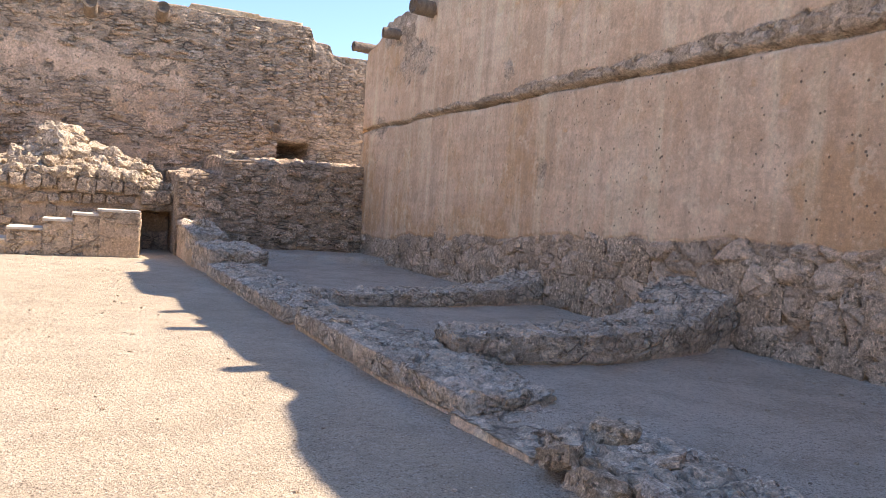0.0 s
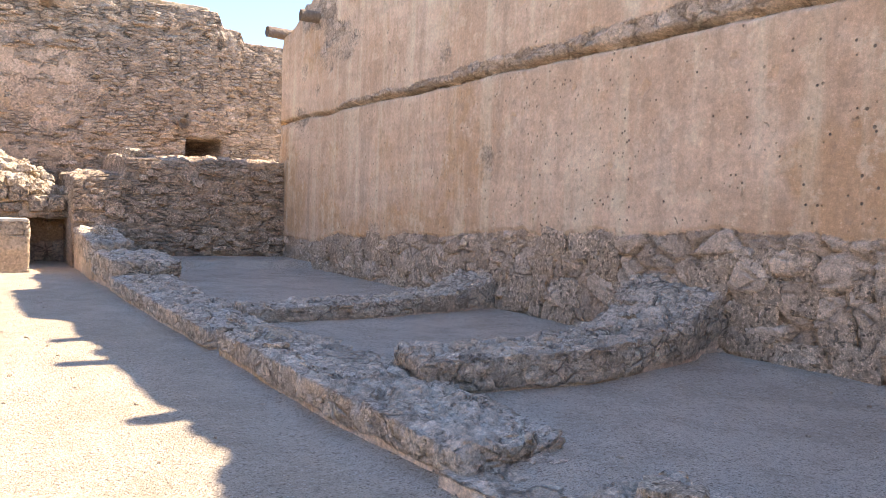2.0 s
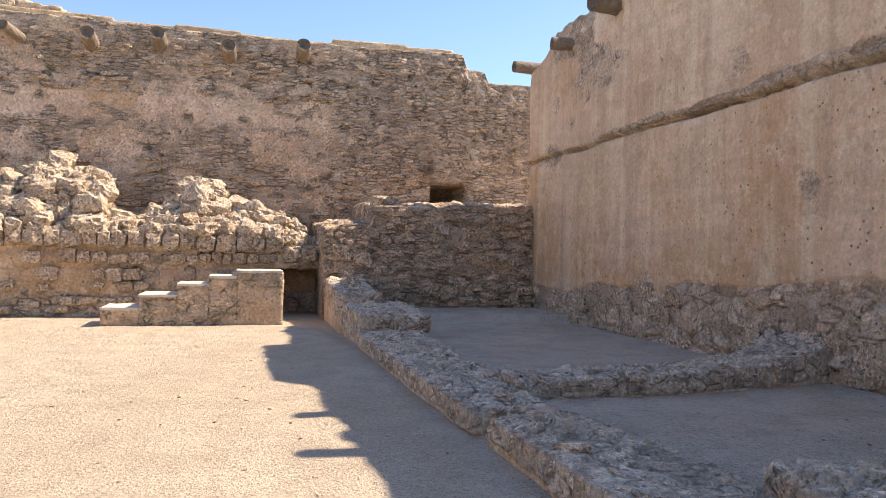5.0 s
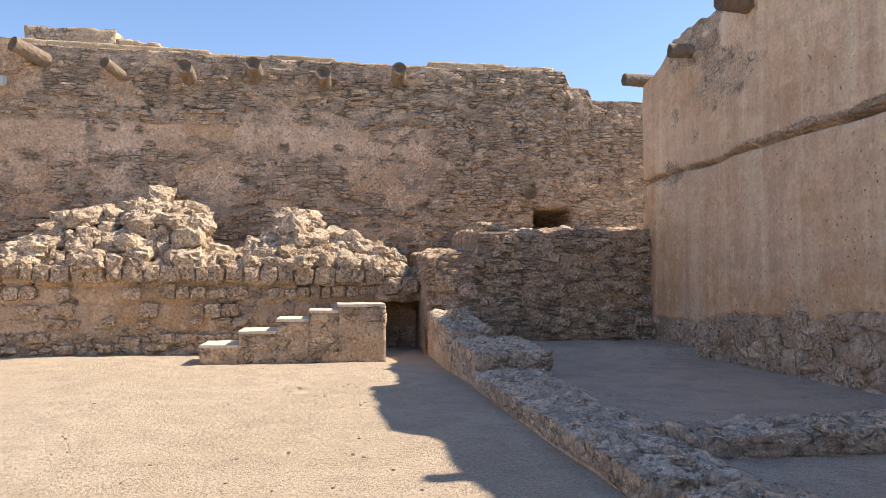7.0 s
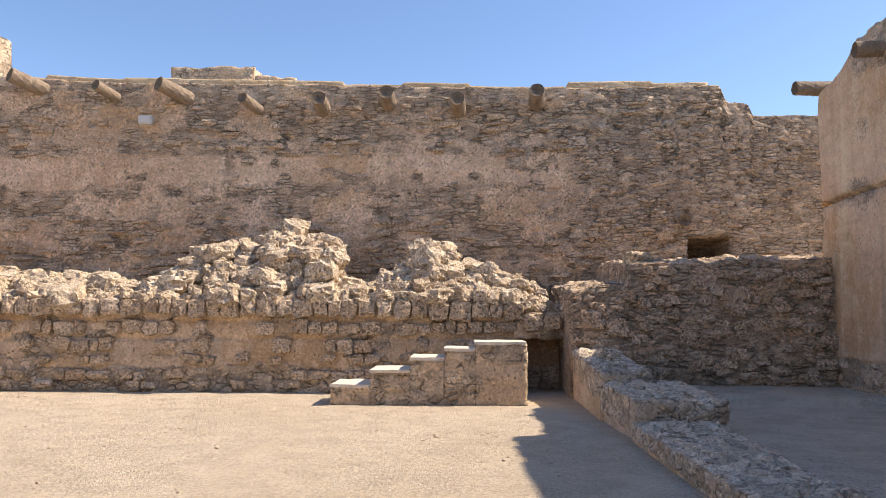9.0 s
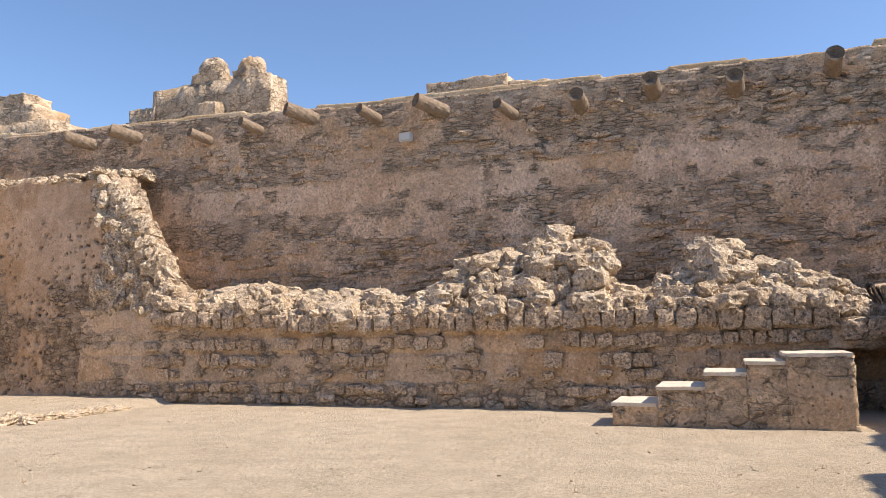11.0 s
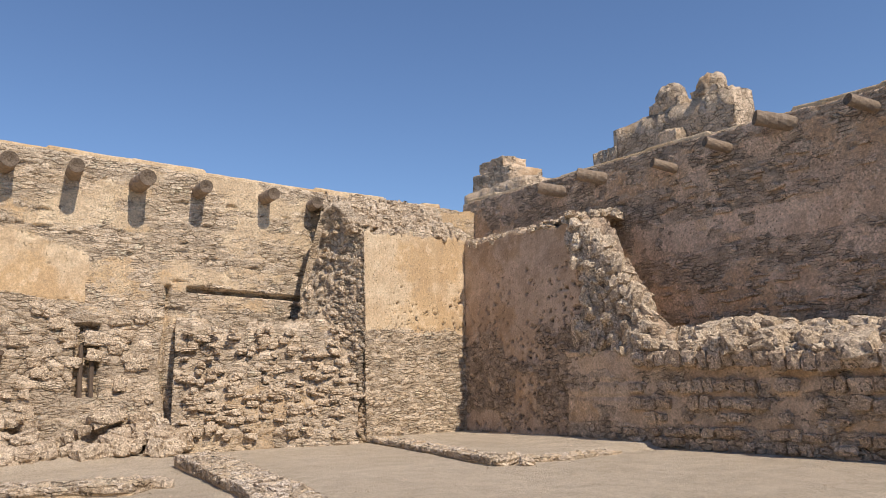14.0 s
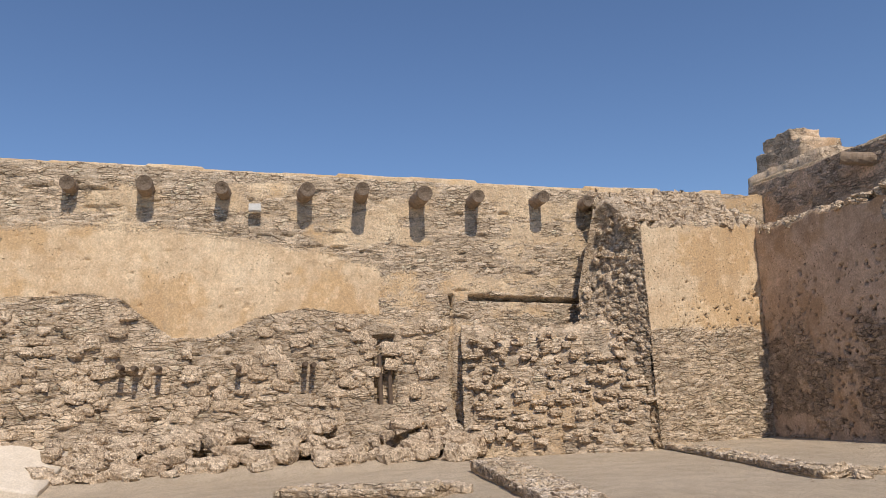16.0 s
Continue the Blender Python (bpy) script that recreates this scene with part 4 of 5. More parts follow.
# ---- the stair ----
def stair():
    root = new("stone_stair")
    root.matrix_basis = pose(0, 0, 0)
    tagged(root, "short rubble stair with pale rendered treads", "stair")
    edges = [(-3.07, -2.44, 0.29), (-2.44, -1.81, 0.52), (-1.81, -1.27, 0.72), (-1.27, -0.78, 0.86), (-0.78, 0.03, 0.965)]
    rnd = random.Random(5)
    for x0, x1, h in edges:
        bm = bmesh.new()
        bmesh.ops.create_cube(bm, size=1.0)
        bmesh.ops.subdivide_edges(bm, edges=bm.edges[:], cuts=14, use_grid_fill=True)
        for v in bm.verts:
            p = Vector((x0 + (v.co.x + 0.5) * (x1 - x0), (v.co.y + 0.5) * 1.02, -0.06 + (v.co.z + 0.5) * (h + 0.06)))
            k = noise.noise(p * 5.5) * 0.020 + noise.noise(p * 13) * 0.014 + abs(noise.noise(p * 2.4)) * 0.02
            out = Vector((1 if v.co.x > 0.49 and x1 > 0 else 0, -1 if v.co.y < -0.49 else 0, 0))
            wear = 0.02 * (noise.noise(p * 3) + 0.2) if v.co.z > 0.49 else 0
            v.co = p + out * (k * 1.4) + Vector((0, 0, wear * 0.4))
        body = part("step_body", bm, M_BENCH, root)
        n = len(body.data.vertices)
        co = np.zeros(n * 3, np.float32)
        body.data.vertices.foreach_get("co", co)
        co = co.reshape(-1, 3)
        s, c, j = stones(co[:, 0] + co[:, 1], co[:, 2], 0.22, 0.16, 300)
        for key, val in (("plaster", step(0.42, 0.58, fbm(co[:, 0] * 2.2, co[:, 2] * 2.6, 301, 3))), ("cell", c), ("joint", j)):
            body.data.attributes.new(key, "FLOAT", "POINT").data.foreach_set("value", val.astype(np.float32))
        body.data.polygons.foreach_set("use_smooth", np.full(len(body.data.polygons), True))
        bm = bmesh.new()
        bmesh.ops.create_cube(bm, size=1.0)
        bmesh.ops.bevel(bm, geom=bm.edges[:], offset=0.03, segments=2, affect="EDGES")
        bmesh.ops.subdivide_edges(bm, edges=[e for e in bm.edges if e.calc_length() > 0.5], cuts=7, use_grid_fill=True)
        for v in bm.verts:
            p = Vector((x0 - 0.015 + (v.co.x + 0.5) * (x1 - x0 + 0.01), -0.025 + (v.co.y + 0.5) * 1.05, h - 0.015 + (v.co.z + 0.5) * 0.05))
            v.co = p + Vector((noise.noise(p * 6), noise.noise(p * 6 + Vector((9, 0, 0))), noise.noise(p * 4 + Vector((0, 9, 0))) * 0.5)) * 0.018
        part("tread", bm, M_TREAD, root, "pale rendered tread")


stair()


# made-up ramp, added to stand in for a white smear by the wall
def made_up_ramp():
    bm = bmesh.new()
    bmesh.ops.create_cube(bm, size=1.0)
    bmesh.ops.subdivide_edges(bm, edges=bm.edges[:], cuts=12, use_grid_fill=True)
    for v in bm.verts:
        x, y = -21.5 + (v.co.x + 0.5) * 2.6, -18.2 + (v.co.y + 0.5) * 4.0
        top = 1.0 - 0.28 * (x + 21.5) - 0.25 * max(0.0, y + 15.2)
        p = Vector((x, y, -0.1 + (v.co.z + 0.5) * (top + 0.1)))
        v.co = p + Vector((noise.noise(p * 1.4), noise.noise(p * 1.4 + Vector((5, 0, 0))), noise.noise(p * 2.0) * 0.5)) * 0.10
    me = bpy.data.meshes.new("made_up_plaster_ramp")
    bm.to_mesh(me)
    bm.free()
    me.polygons.foreach_set("use_smooth", np.full(len(me.polygons), True))
    me.materials.append(M_TREAD)
    tagged(new("made_up_plaster_ramp", me), "made-up pale ramp standing in for a white smear at the wall foot", "ramp")


made_up_ramp()


# ---- palm-trunk spouts ----
def palm_spout(place, way, length, radius, seed, label, droop=0.0, rise=0.0):
    """A split palm trunk that sticks out of a wall; way: its heading in degrees from east."""
    rnd = random.Random(seed)
    root = new("palm_spout")
    root.matrix_basis = pose(*place, 0, -rise, way)
    tagged(root, label, "spout", "palm spouts along the walls")
    bm = bmesh.new()
    rings, segs, inner = 16, 18, 0.62
    rows = []
    o = Vector((rnd.uniform(0, 40), rnd.uniform(0, 40), 0))
    for i in range(rings + 1):
        t = i / rings
        row = []
        for k in range(segs):
            a = 2 * math.pi * k / segs
            scale = 1 + 0.07 * noise.noise(Vector((math.cos(a) * 2, math.sin(a) * 2, t * 9)) + o) + 0.06 * ((i % 2) * ((k + i // 2) % 2))
            r = radius * scale * (1.05 - 0.07 * t)
            row.append(bm.verts.new((-0.35 + t * (length + 0.35), r * math.cos(a), r * math.sin(a) - droop * t * t)))
        rows.append(row)
    for i in range(rings):
        for k in range(segs):
            bm.faces.new((rows[i][k], rows[i + 1][k], rows[i + 1][(k + 1) % segs], rows[i][(k + 1) % segs]))
    bm.faces.new(rows[0])
    bmesh.ops.recalc_face_normals(bm, faces=bm.faces[:])
    part("trunk", bm, M_PALM, root)
    bm = bmesh.new()
    levels = [(1.0, 0.0), (0.72, -0.012), (0.45, -0.03), (0.25, -0.05), (0.08, -0.045)]
    grid = []
    for f, dx in levels:
        row = []
        for k in range(segs):
            a = 2 * math.pi * k / segs
            j = 1 + 0.08 * noise.noise(Vector((math.cos(a) * 3 * f, math.sin(a) * 3 * f, 3)) + o)
            row.append(bm.verts.new((length + dx + 0.012 * noise.noise(Vector((f * 7, a * 3, 1)) + o), radius * 0.985 * f * j * math.cos(a), radius * 0.985 * f * j * math.sin(a) - droop)))
        grid.append(row)
    for i in range(len(levels) - 1):
        for k in range(segs):
            bm.faces.new((grid[i][k], grid[i][(k + 1) % segs], grid[i + 1][(k + 1) % segs], grid[i + 1][k]))
    bm.faces.new(grid[-1])
    part("cut_end", bm, M_PALM_END, root, "dark fibrous cut end")
    return root


NORTH_SPOUTS = [(-17.66, 6.73), (-16.12, 6.74), (-13.61, 6.39), (-12.12, 6.48), (-10.87, 6.64), (-8.96, 6.40), (-7.58, 6.42), (-5.74, 6.10), (-4.10, 6.08), (-2.65, 6.20), (-1.12, 6.05), (0.58, 6.22)]
for k, (x, z) in enumerate(NORTH_SPOUTS):
    big = x in (-17.66, -16.12, -10.87, -7.58)
    lean = 38 if big else (22 if x < -5 else 3)
    reach = 0.60 / math.cos(radians(lean))
    palm_spout((x + 0.60 * math.tan(radians(lean)), 4.35, z - 0.03 - reach * math.tan(radians(13))), -90 - lean, reach / math.cos(radians(13)), 0.16 if big or x > -5 else 0.115, 400 + k, "weathered palm-trunk spout high on the shaded wall", 0.0, 13)
WEST_SPOUTS = [(-14.41, 6.77), (-12.74, 6.74), (-10.93, 6.66), (-9.0, 6.62), (-7.57, 6.61), (-6.11, 6.51), (-4.62, 6.49), (-2.86, 6.50), (-1.47, 6.43)]
for k, (y, z) in enumerate(WEST_SPOUTS):
    palm_spout((-21.4, y, z - 0.02), (0, 3, -4, 5, -3, 4)[k % 6], (0.42, 0.60, 0.55, 0.65, 0.80, 0.83, 0.70, 0.68, 0.55)[k], (0.17, 0.19, 0.165, 0.185, 0.17, 0.20, 0.17, 0.165, 0.16)[k], 430 + k, "sunlit palm-trunk spout casting a long shadow")
for k, (y, z, r, ln) in enumerate([(1.42, 5.48, 0.125, 0.43), (-0.72, 5.45, 0.12, 0.42), (-2.6, 5.62, 0.16, 0.55), (-7.24, 5.5, 0.12, 0.55), (-8.57, 5.5, 0.12, 0.62), (-10.44, 5.35, 0.12, 0.5)]):
    palm_spout((5.38, y, z), 180 + (4, -6, 8)[k % 3], ln, r, 460 + k, "dark palm-trunk spout on the plastered wall")
# the broken palm mouth above the niche
palm_spout((3.75, 4.3, 3.48), -100, 0.35, 0.13, 480, "short broken palm spout above a niche", 0.05)


# ---- towers and parapet beyond the north wall ----
def masonry_block(name, lo, hi, parent, seed, material=None, label="", dome=False):
    bm = bmesh.new()
    bmesh.ops.create_cube(bm, size=1.0)
    bmesh.ops.subdivide_edges(bm, edges=bm.edges[:], cuts=16, use_grid_fill=True)
    lo, hi = Vector(lo), Vector(hi)
    o = Vector((seed * 3.7, seed * 1.3, 0))
    size = hi - lo
    for v in bm.verts:
        c = v.co.copy()
        if dome and c.z > 0:
            r = max(abs(c.x), abs(c.y)) * 2
            flat = Vector((c.x, c.y, 0))
            if flat.length > 0:
                flat = flat.normalized() * r * 0.5
            drop = math.sqrt(max(0.0, 1 - (c.z * 2) ** 2 * 0.75))
            c = Vector((flat.x * drop, flat.y * drop, c.z if r > 0.98 else 0.5 * math.sqrt(max(0, 1 - (r * 0.5) ** 2))))
        p = Vector((lo.x + (c.x + 0.5) * size.x, lo.y + (c.y + 0.5) * size.y, lo.z + (c.z + 0.5) * size.z))
        k = 0.06 * noise.noise(p * 2.2 + o) + 0.05 * noise.noise(p * 5.5 + o) + 0.03 * noise.noise(p * 11 + o)
        v.co = p + c.normalized() * k
    ob = part(name, bm, material or M_BENCH, parent, label)
    n = len(ob.data.vertices)
    co = np.zeros(n * 3, np.float32)
    ob.data.vertices.foreach_get("co", co)
    co = co.reshape(-1, 3)
    s, c, j = stones(co[:, 0] + co[:, 1] * 0.8, co[:, 2], 0.30, 0.2, 500 + seed)
    for key, val in (("plaster", step(0.52, 0.70, fbm(co[:, 0] + co[:, 1], co[:, 2], 501 + seed, 3))), ("cell", c), ("joint", j)):
        ob.data.attributes.new(key, "FLOAT", "POINT").data.foreach_set("value", val.astype(np.float32))
    ob.data.polygons.foreach_set("use_smooth", np.full(len(ob.data.polygons), True))
    return ob


lintel = new("stone_lintel")
lintel.matrix_basis = pose(0, 0, 0)
tagged(lintel, "thick rubble lintel above a dark recess", "lintel")
masonry_block("lintel_block", (-0.04, 1.93, 1.0), (0.92, 2.85, 1.46), lintel, 20)


gate = new("ruined_turret")
gate.matrix_basis = pose(0, 0, 0)
tagged(gate, "ruined stepped turret with two rounded merlons", "turret")
masonry_block("turret_base", (-16.75, 5.95, -0.1), (-12.75, 6.75, 8.45), gate, 1)
masonry_block("turret_step", (-17.6, 5.95, -0.1), (-16.65, 6.7, 7.95), gate, 2)
masonry_block("turret_step", (-18.3, 5.95, -0.1), (-17.5, 6.7, 7.6), gate, 3)
masonry_block("rounded_merlon", (-15.4, 6.0, 8.3), (-14.4, 6.7, 9.22), gate, 4, None, "rounded plaster merlon", True)
masonry_block("rounded_merlon", (-14.05, 6.0, 8.3), (-13.2, 6.7, 9.10), gate, 5, None, "rounded plaster merlon", True)
masonry_block("broken_post", (-14.75, 5.5, 6.6), (-14.2, 5.95, 7.7), gate, 6)
parapet = new("ruined_parapet")
parapet.matrix_basis = pose(0, 0, 0)
tagged(parapet, "low ruined parapet on top of the wall", "parapet")
masonry_block("parapet_block", (-8.15, 5.85, 6.2), (-6.1, 6.5, 7.45), parapet, 7)
masonry_block("parapet_block", (-6.05, 5.85, 6.2), (-5.05, 6.5, 7.18), parapet, 8)
masonry_block("parapet_block", (3.1, 5.0, 6.2), (4.0, 5.6, 6.62), parapet, 9)
bastion = new("ruined_bastion")
bastion.matrix_basis = pose(0, 0, 0)
tagged(bastion, "ruined stepped bastion behind the wall corner", "bastion")
masonry_block("bastion_base", (-24.4, 6.1, -0.1), (-20.9, 8.0, 8.2), bastion, 10)
masonry_block("bastion_step", (-24.1, 6.3, 8.0), (-21.9, 7.8, 8.85), bastion, 11)
masonry_block("bastion_step", (-23.9, 6.5, 8.7), (-22.5, 7.6, 9.35), bastion, 12)


# ---- lamps on the walls ----
def flood_lamp(place, turn, label):
    root = new("flood_lamp")
    root.matrix_basis = pose(*place, 0, 0, turn)
    tagged(root, label, "lamp", "flood lamps on the walls")
    bm = bmesh.new()
    bmesh.ops.create_cube(bm, size=1.0)
    bmesh.ops.scale(bm, vec=(0.12, 0.30, 0.20), verts=bm.verts[:])
    bmesh.ops.bevel(bm, geom=bm.edges[:], offset=0.015, segments=2, affect="EDGES")
    bmesh.ops.translate(bm, vec=(0.22, 0, 0), verts=bm.verts[:])
    part("housing", bm, M_LAMP, root)
    bm = bmesh.new()
    bmesh.ops.create_cube(bm, size=1.0)
    bmesh.ops.scale(bm, vec=(0.012, 0.25, 0.15), verts=bm.verts[:])
    bmesh.ops.translate(bm, vec=(0.288, 0, 0), verts=bm.verts[:])
    part("glass", bm, M_LENS, root, "pale dusty front glass")
    bm = bmesh.new()
    bmesh.ops.create_cube(bm, size=1.0)
    bmesh.ops.scale(bm, vec=(0.24, 0.05, 0.03), verts=bm.verts[:])
    bmesh.ops.translate(bm, vec=(0.08, 0, -0.06), verts=bm.verts[:])
    part("bracket", bm, M_LAMP, root)


flood_lamp((-7.95, 4.26, 5.66), -90, "small pale flood lamp on a shaded stone wall")
flood_lamp((-21.36, -10.2, 6.22), 0, "small pale flood lamp on a sunlit stone wall")


# ---- wooden pegs on the west wall ----
def peg(place, length, r, seed, drop=0.0):
    bm = bmesh.new()
    bmesh.ops.create_cone(bm, cap_ends=True, segments=9, radius1=r * 1.1, radius2=r * 0.9, depth=length)
    for v in bm.verts:
        v.co += Vector((noise.noise(v.co * 9 + Vector((seed, 0, 0))), noise.noise(v.co * 9 + Vector((0, seed, 0))), 0)) * 0.012
    bmesh.ops.rotate(bm, cent=(0, 0, 0), matrix=Matrix.Rotation(radians(90), 3, "Y"), verts=bm.verts[:])
    me = bpy.data.meshes.new("wooden_peg")
    bm.to_mesh(me)
    bm.free()
    me.materials.append(M_WOOD)
    ob = new("wooden_peg", me)
    ob.matrix_basis = pose(place[0] + length / 2 - 0.15, place[1], place[2], 0, drop, 0)
    tagged(ob, "short dark wooden peg stuck in a rubble wall", "peg", "wooden pegs in the wall")


for k, (y, z) in enumerate([(-13.15, 2.47), (-12.85, 2.44), (-12.35, 2.42), (-10.58, 2.36), (-9.05, 2.38), (-8.86, 2.36)]):
    peg((-21.3, y, z), 0.62, 0.065, k * 3.1)
for k, (y, z0_, z1_) in enumerate([(-7.22, 1.35, 2.55), (-6.98, 1.35, 2.45)]):
    bm = bmesh.new()
    bmesh.ops.create_cone(bm, cap_ends=True, segments=9, radius1=0.06, radius2=0.05, depth=z1_ - z0_)
    me = bpy.data.meshes.new("wooden_post")
    bm.to_mesh(me)
    bm.free()
    me.materials.append(M_WOOD)
    ob = new("wooden_post", me)
    ob.matrix_basis = pose(-21.42, y, (z0_ + z1_) / 2, 0, 0, 0)
    tagged(ob, "short upright wooden post in a wall recess", "post", "wooden posts in the recess")


# ---- stones set in the walls and fallen from them ----
ROCKS = rock_set("boulder", M_ROCK, 12, 600, boxy=0.48, cuts=4, rough=0.27)
CHIPS = rock_set("chip", M_ROCK, 8, 615, boxy=0.45, cuts=2, rough=0.34)
BLOCKS = rock_set("block", M_ROCKB, 10, 640, boxy=0.62, cuts=3, rough=0.26)
BLOCKS_W = rock_set("block_pale", M_ROCKW, 10, 660, boxy=0.5, cuts=3, rough=0.34)
BLOCKS_R = rock_set("block_edge", M_ROCK, 8, 680, boxy=0.70, cuts=2, rough=0.16)
rnd = random.Random(11)

# top course and lower courses of the bench
x = -13.0
while x < 0.6:
    w = rnd.uniform(0.22, 0.42)
    tz = float(bench_top(np.array([x + 15.2]))[0])
    hgt = rnd.uniform(0.26, 0.34)
    piece("stone", rnd.choice(BLOCKS), bench, (x + w / 2, 1.945, tz - hgt / 2 - 0.01), (w * 0.97, 0.26, hgt * 1.04), Euler((0, radians(rnd.uniform(-4, 4)), 0)))
    x += w + rnd.uniform(0.0, 0.03)
for zc, keep in ((1.17, 0.80), (0.86, 0.75), (0.60, 0.45), (0.32, 0.6), (0.13, 0.6)):
    x = -13.2
    while x < -0.2:
        w = rnd.uniform(0.16, 0.40)
        if rnd.random() < keep * (0.35 + 1.3 * float(vn(np.array([x * 0.7]), np.array([zc * 3.0]), 9)[0])):
            piece("stone", rnd.choice(BLOCKS), bench, (x + w / 2, 1.90 + 0.06 * zc, zc + rnd.uniform(-0.03, 0.03)), (w, 0.18, rnd.uniform(0.18, 0.27) if zc > 0.7 else rnd.uniform(0.12, 0.20)), Euler((0, radians(rnd.uniform(-8, 8)), 0)))
        x += w + 0.02

# large stones in the foot of the east wall
for row, zc in enumerate((0.22, 0.52, 0.82, 1.10)):
    y = -2.5 if row > 1 else 0.6
    while y > -14.8:
        w = rnd.uniform(0.24, 0.58)
        lim = float(np.interp(1.35 - y, [0, 3, 5, 9, 11.5, 14.5], [0.68, 0.80, 0.92, 1.16, 1.28, 1.38]))
        if zc < lim - 0.08 and rnd.random() < 0.62:
            piece("stone", rnd.choice(BLOCKS), wall_east, (5.365, y - w / 2, zc + rnd.uniform(-0.05, 0.05)), (0.17, w, rnd.uniform(0.24, 0.36)), Euler((radians(rnd.uniform(-8, 8)), 0, 0)))
        y -= w + 0.03

# stones in the annex and slabs in the north wall
SLABS = rock_set("slab", M_ROCKN, 10, 760, boxy=0.62, cuts=3, rough=0.28)
for k in range(150):
    x, z = rnd.uniform(0.95, 5.25), rnd.uniform(0.2, 2.2)
    if x < 1.8 and z > 1.75:
        continue
    piece("stone", rnd.choice(SLABS), wall_annex, (x, 0.985, z), (rnd.uniform(0.14, 0.34), 0.14, rnd.uniform(0.07, 0.17)), Euler((0, radians(rnd.uniform(-10, 10)), 0)))
for k in range(290):
    x = rnd.uniform(-14.0, 5.0)
    z = rnd.uniform(2.2, 3.5) if k % 3 else rnd.uniform(4.9, 6.1)
    if 3.6 < x < 4.95 and 2.2 < z < 3.3:
        continue
    piece("stone", rnd.choice(SLABS), wall_north, (x, 4.27, z), (rnd.uniform(0.16, 0.42), 0.12, rnd.uniform(0.05, 0.12)), Euler((0, radians(rnd.uniform(-6, 6)), 0)))

# stones in the lower west wall
for k in range(130):
    y = rnd.uniform(-16.5, -5.6)
    z = rnd.uniform(1.0, 3.4 if y > -10 else 3.9)
    if z > float(np.interp(y, [-14.0, -13.3, -12.1, -11.2, -10.2, -9.0, -7.2], [4.0, 3.9, 2.95, 2.9, 3.3, 3.5, 3.3])):
        continue
    piece("stone", rnd.choice(BLOCKS_W), wall_west, (-21.36 + 0.25 * max(0, 1.3 - z), y, z), (0.20, rnd.uniform(0.2, 0.48), rnd.uniform(0.14, 0.30)), Euler((radians(rnd.uniform(-10, 10)), 0, 0)))
for k in range(170):
    y, z = rnd.uniform(-5.2, -1.2), rnd.uniform(0.15, 2.9)
    piece("stone", rnd.choice(BLOCKS_W), wall_lower_west, (-20.70 + 0.362 * (y + 5.3) + 0.35 * float(step(2.6, 0.2, z)) - 0.12 * z, y, z), (0.17, rnd.uniform(0.14, 0.36), rnd.uniform(0.07, 0.16)), Euler((radians(rnd.uniform(-12, 12)), 0, radians(rnd.uniform(-12, 12)))))

# bank of boulders at the foot of the west wall
bank = new("boulder_bank")
bank.matrix_basis = pose(-20.4, -10, 0.3)
tagged(bank, "bank of half-buried pale boulders at the wall foot", "boulders")
for k in range(150):
    y = rnd.uniform(-14.5, -5.2)
    t = rnd.random()
    s = rnd.uniform(0.18, 0.52)
    xx = -21.05 + 1.25 * t
    piece("boulder", rnd.choice(ROCKS), bank, (xx, y, 0.16 + 0.95 * (1 - t) ** 1.2 * (0.4 + 0.6 * rnd.random())), (s * rnd.uniform(0.8, 1.3), s * rnd.uniform(0.9, 1.5), s * rnd.uniform(0.6, 0.9)), spin(rnd))


# rubble on the bench
def heap_height(x, y):
    back = step(np.array(1.9), np.array(3.1), np.array(y))
    z = 1.70 + 0.30 * back
    z = z + back * (0.72 * float(step(np.array(-7.2), np.array(-5.6), np.array(x))) * float(step(np.array(-3.2), np.array(-3.9), np.array(x))) + 0.28 * math.exp(-((x + 4.7) / 0.45) ** 2))
    z = z + 0.16 * back * math.sin(x * 5.1) * math.sin(x * 2.3 + 1)
    z = z + back * 0.72 * math.exp(-((x + 1.65) / 0.55) ** 2) + 0.30 * back * math.exp(-((x + 0.7) / 0.6) ** 2)
    z = z + 0.25 * step(np.array(-8.0), np.array(-12.5), np.array(x))
    if x > 0.1:
        z -= 0.15
    return float(z)


for label, x0, x1, count in (("tall heap of fallen coral boulders on a stone bench", -7.2, -2.9, 130), ("pointed heap of small fallen boulders on a stone bench", -2.9, 0.4, 110), ("row of fallen pale boulders along a stone bench", -13.2, -7.2, 120)):
    heap = new("rubble_heap")
    heap.matrix_basis = pose((x0 + x1) / 2, 2.8, 1.7)
    tagged(heap, label, "rubble", "rubble heaps on the bench")
    for k in range(count):
        x, y = rnd.uniform(x0, x1), 1.98 + 2.0 * rnd.random() ** 1.3
        s = (0.14 + 0.42 * rnd.random() ** 1.8) * (1.05 if x < -2.9 else 0.85)
        piece("boulder", rnd.choice(ROCKS), heap, (x, y, heap_height(x, y) + 0.02), (s * rnd.uniform(0.9, 1.5), s, s * rnd.uniform(0.6, 0.95)), spin(rnd))
small = []
for k in range(1500):
    x, y = rnd.uniform(-13.6, 1.6), 1.95 + 2.2 * rnd.random()
    s = rnd.uniform(0.07, 0.22)
    z = heap_height(x, y) - 0.03 if x < 0.6 else 1.55
    small.append(((x, y, z), (s * 1.3, s, s * 0.8), spin(rnd, False)))
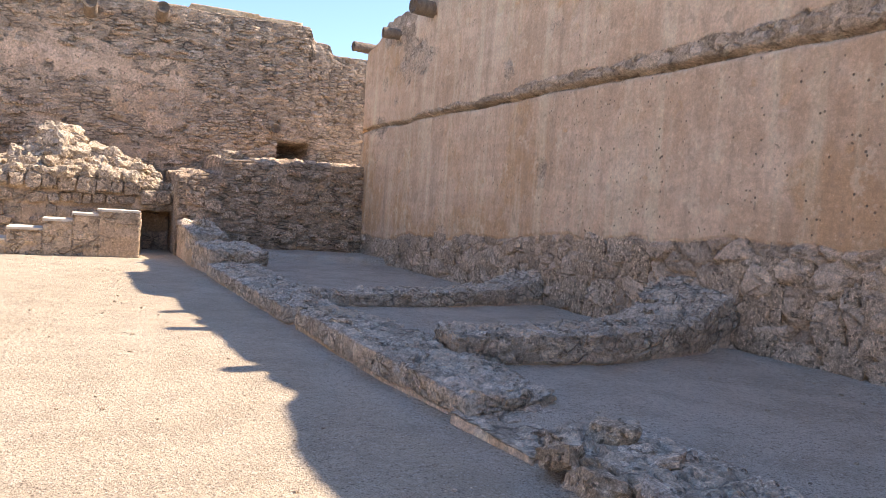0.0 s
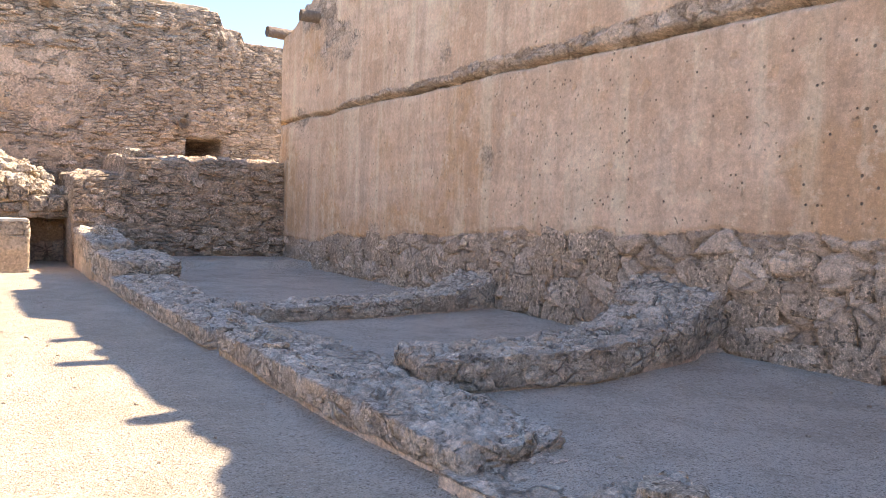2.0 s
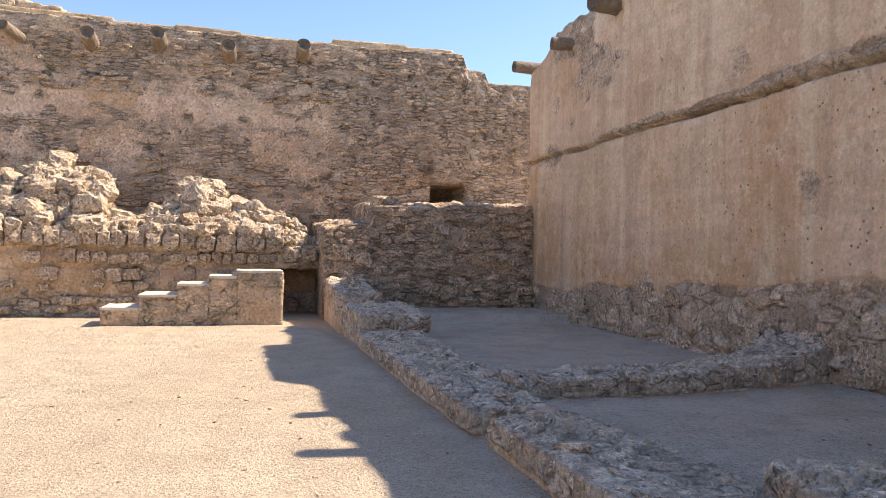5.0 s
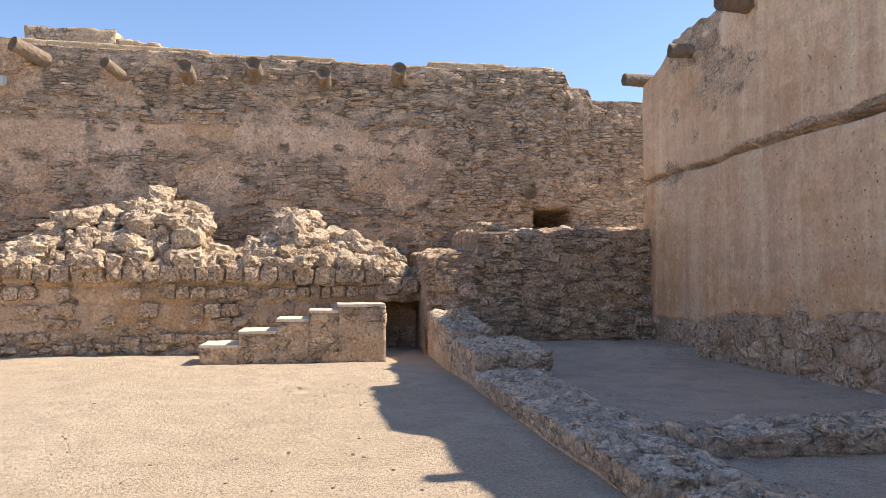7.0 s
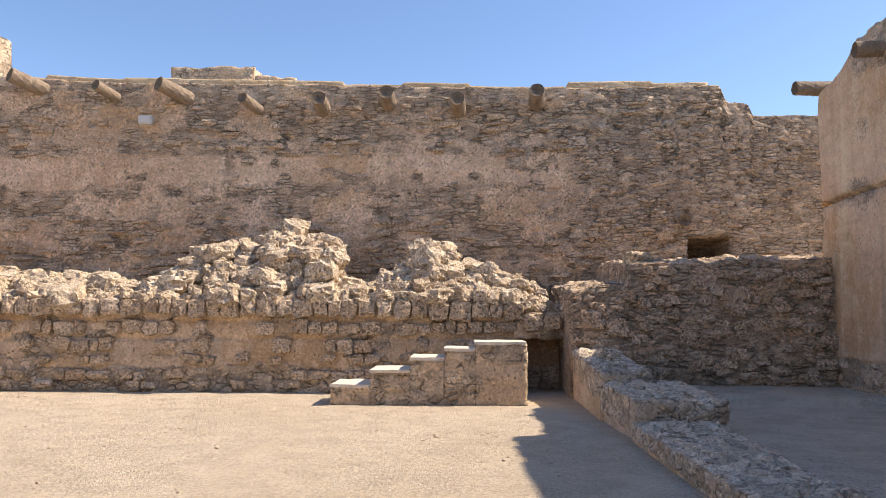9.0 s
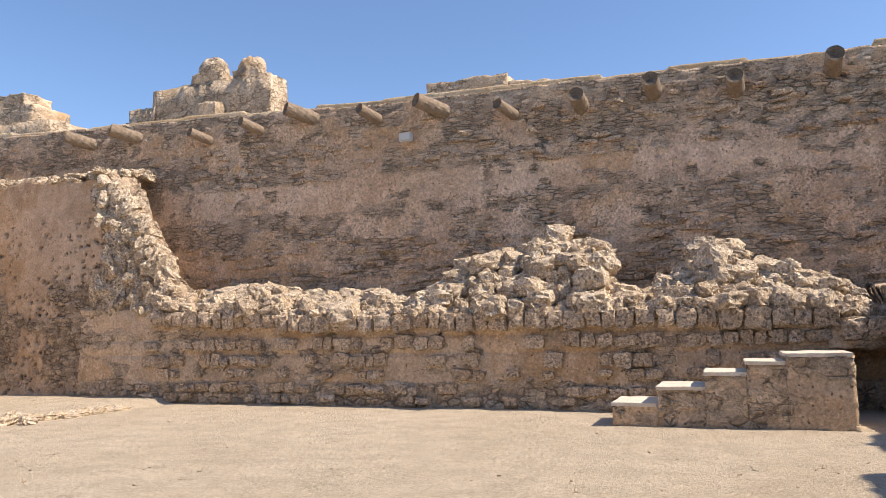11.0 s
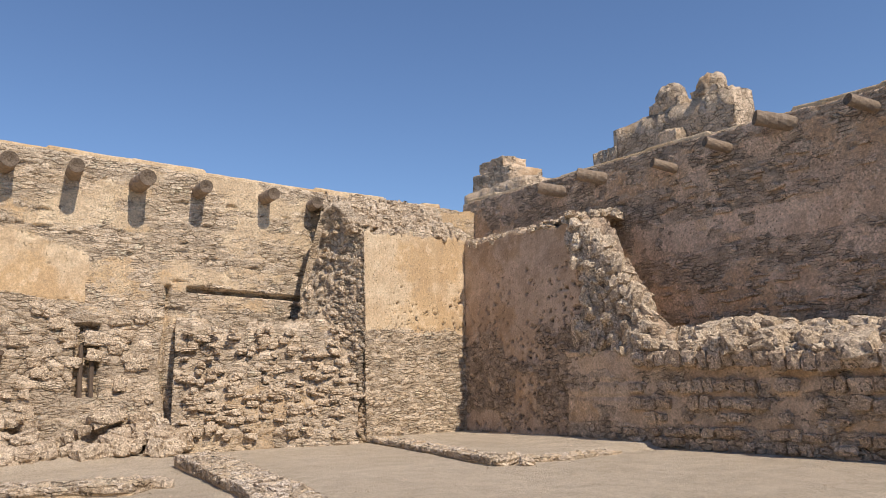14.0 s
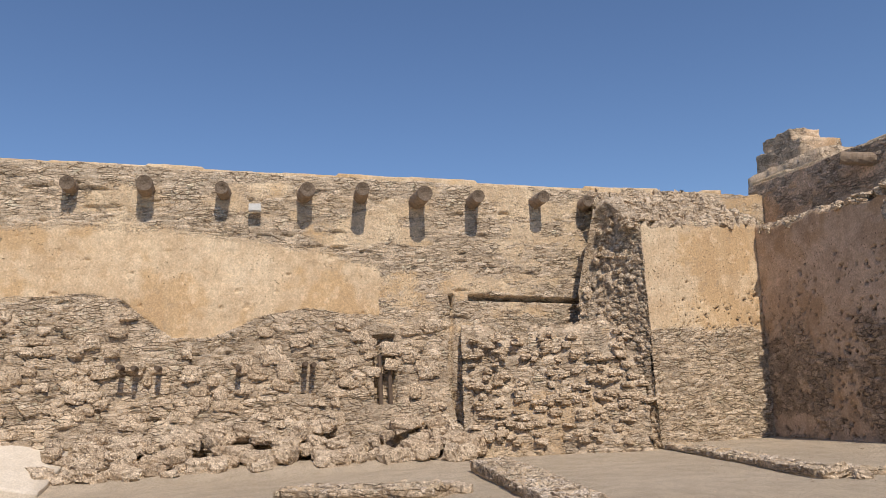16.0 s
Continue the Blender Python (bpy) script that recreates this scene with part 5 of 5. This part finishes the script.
# heaps need a core: stones stacked beneath the outer ones
for k in range(700):
    x, y = rnd.gauss(-4.6, 0.9) if k % 3 else rnd.gauss(-1.5, 0.55), rnd.uniform(2.3, 4.0)
    s = rnd.uniform(0.18, 0.34)
    top_here = heap_height(x, y)
    small.append(((x, y, rnd.uniform(1.65, max(1.7, top_here - 0.05))), (s * 1.2, s, s * 0.8), spin(rnd, False)))
# torn end of the corner mass and its crest
slope_x, slope_z = (-14.75, -14.25, -13.85, -13.45, -13.05, -12.85), (4.95, 4.45, 4.0, 3.4, 2.85, 1.95)
for k in range(620):
    z = 2.0 + 2.9 * rnd.random() ** 1.2
    xs = float(np.interp(-z, [-q for q in slope_z], slope_x))
    xe = -14.75 + 0.25 * math.sin(z * 2.3)
    s = rnd.uniform(0.09, 0.34)
    if rnd.random() < 0.6:
        place = (rnd.uniform(xe, xs + 0.05), 2.08 + 0.035 * z + rnd.uniform(0.0, 0.14), z)
    else:
        place = (xs + rnd.uniform(-0.14, 0.10), 2.12 + 0.035 * z + rnd.uniform(0, 0.3), z + rnd.uniform(-0.1, 0.12))
    small.append((place, (s * 1.4, s, s * 0.75), spin(rnd, False)))
loose = joined_rocks("loose_rubble", CHIPS, small, M_ROCK)
tagged(loose, "small broken stones between fallen boulders", "rubble", kind="stuff")

crest = []
for k in range(420):
    x, y = rnd.uniform(-21.3, -14.9), rnd.uniform(2.0, 4.2)
    crest.append(((x, y + 0.3, 5.12 + 0.17 * (y - 2.0) + rnd.uniform(-0.05, 0.1)), (rnd.uniform(0.15, 0.38), rnd.uniform(0.12, 0.3), rnd.uniform(0.08, 0.2)), spin(rnd)))
for k in range(330):
    y, t = rnd.uniform(-1.3, 2.2), rnd.random()
    crest.append(((-19.3 - 2.1 * t, y, 5.36 + 1.35 * t + rnd.uniform(-0.05, 0.15)), (rnd.uniform(0.12, 0.3), rnd.uniform(0.15, 0.38), rnd.uniform(0.08, 0.2)), spin(rnd)))
for k in range(70):
    t, q = rnd.random(), rnd.random()
    zt = float(flank_top(np.array([1.86 * t]))[0])
    z = 2.4 + (zt - 2.4) * q
    crest.append(((-20.75 + 1.5 * t, -2.12 + 1.10 * t + 0.20 * max(0, z - 3.0) * (1 - t), z), (rnd.uniform(0.08, 0.22), rnd.uniform(0.08, 0.22), rnd.uniform(0.07, 0.16)), spin(rnd, False)))
crest_rubble = joined_rocks("crest_rubble", BLOCKS_W, crest, M_ROCKW)
tagged(crest_rubble, "broken stones along the torn crest of the corner", "rubble", kind="stuff")

# single boulders
edge_stone = piece("boulder", ROCKS[2], None, (1.25, -0.15, 0.80), (0.34, 0.26, 0.2), Euler((0, 0.1, 0.4)))
tagged(edge_stone, "pale stone lying on a thick low wall", "boulder")
corner_stone = piece("boulder", ROCKS[5], None, (2.1, 1.3, 2.38), (0.46, 0.42, 0.28), Euler((0, 0.1, 0.2)))
tagged(corner_stone, "pale boulder on the edge of a rubble wall", "boulder")
for k, (x, y, s) in enumerate([(-12.55, -1.95, 0.34), (-12.95, -1.9, 0.25), (-13.4, -1.85, 0.2), (-12.2, -1.75, 0.22), (-14.4, -7.1, 0.3), (1.22, -13.95, 0.2), (1.62, -13.9, 0.22), (1.15, -14.35, 0.22), (1.3, -14.75, 0.18)]):
    b = piece("boulder", ROCKS[k % 9], None, (x, y, gz(x, y) + s * (0.18 if x < 0 else 0.6)), (s * 1.2, s, s * 0.62), spin(rnd))
    tagged(b, "loose pitted boulder beside a low wall", "boulder", "loose boulders")

# gravel
pebbles = []
for k in range(4500):
    x, y = rnd.uniform(-18, 5.2), rnd.uniform(-16.5, 1.6)
    if x > 0.9 and x < 1.9:
        continue
    s = 0.006 + 0.024 * rnd.random() ** 4
    pebbles.append(((x, y, gz(x, y) + s * 0.1), (s * 1.3, s, s * 0.7), spin(rnd)))
PEB = rock_set("pebble", M_ROCK, 4, 720, boxy=0.3, cuts=1, rough=0.2)
gravel = joined_rocks("gravel", PEB, pebbles, M_ROCK)
tagged(gravel, "scattered small pebbles on sandy ground", "gravel", kind="stuff")
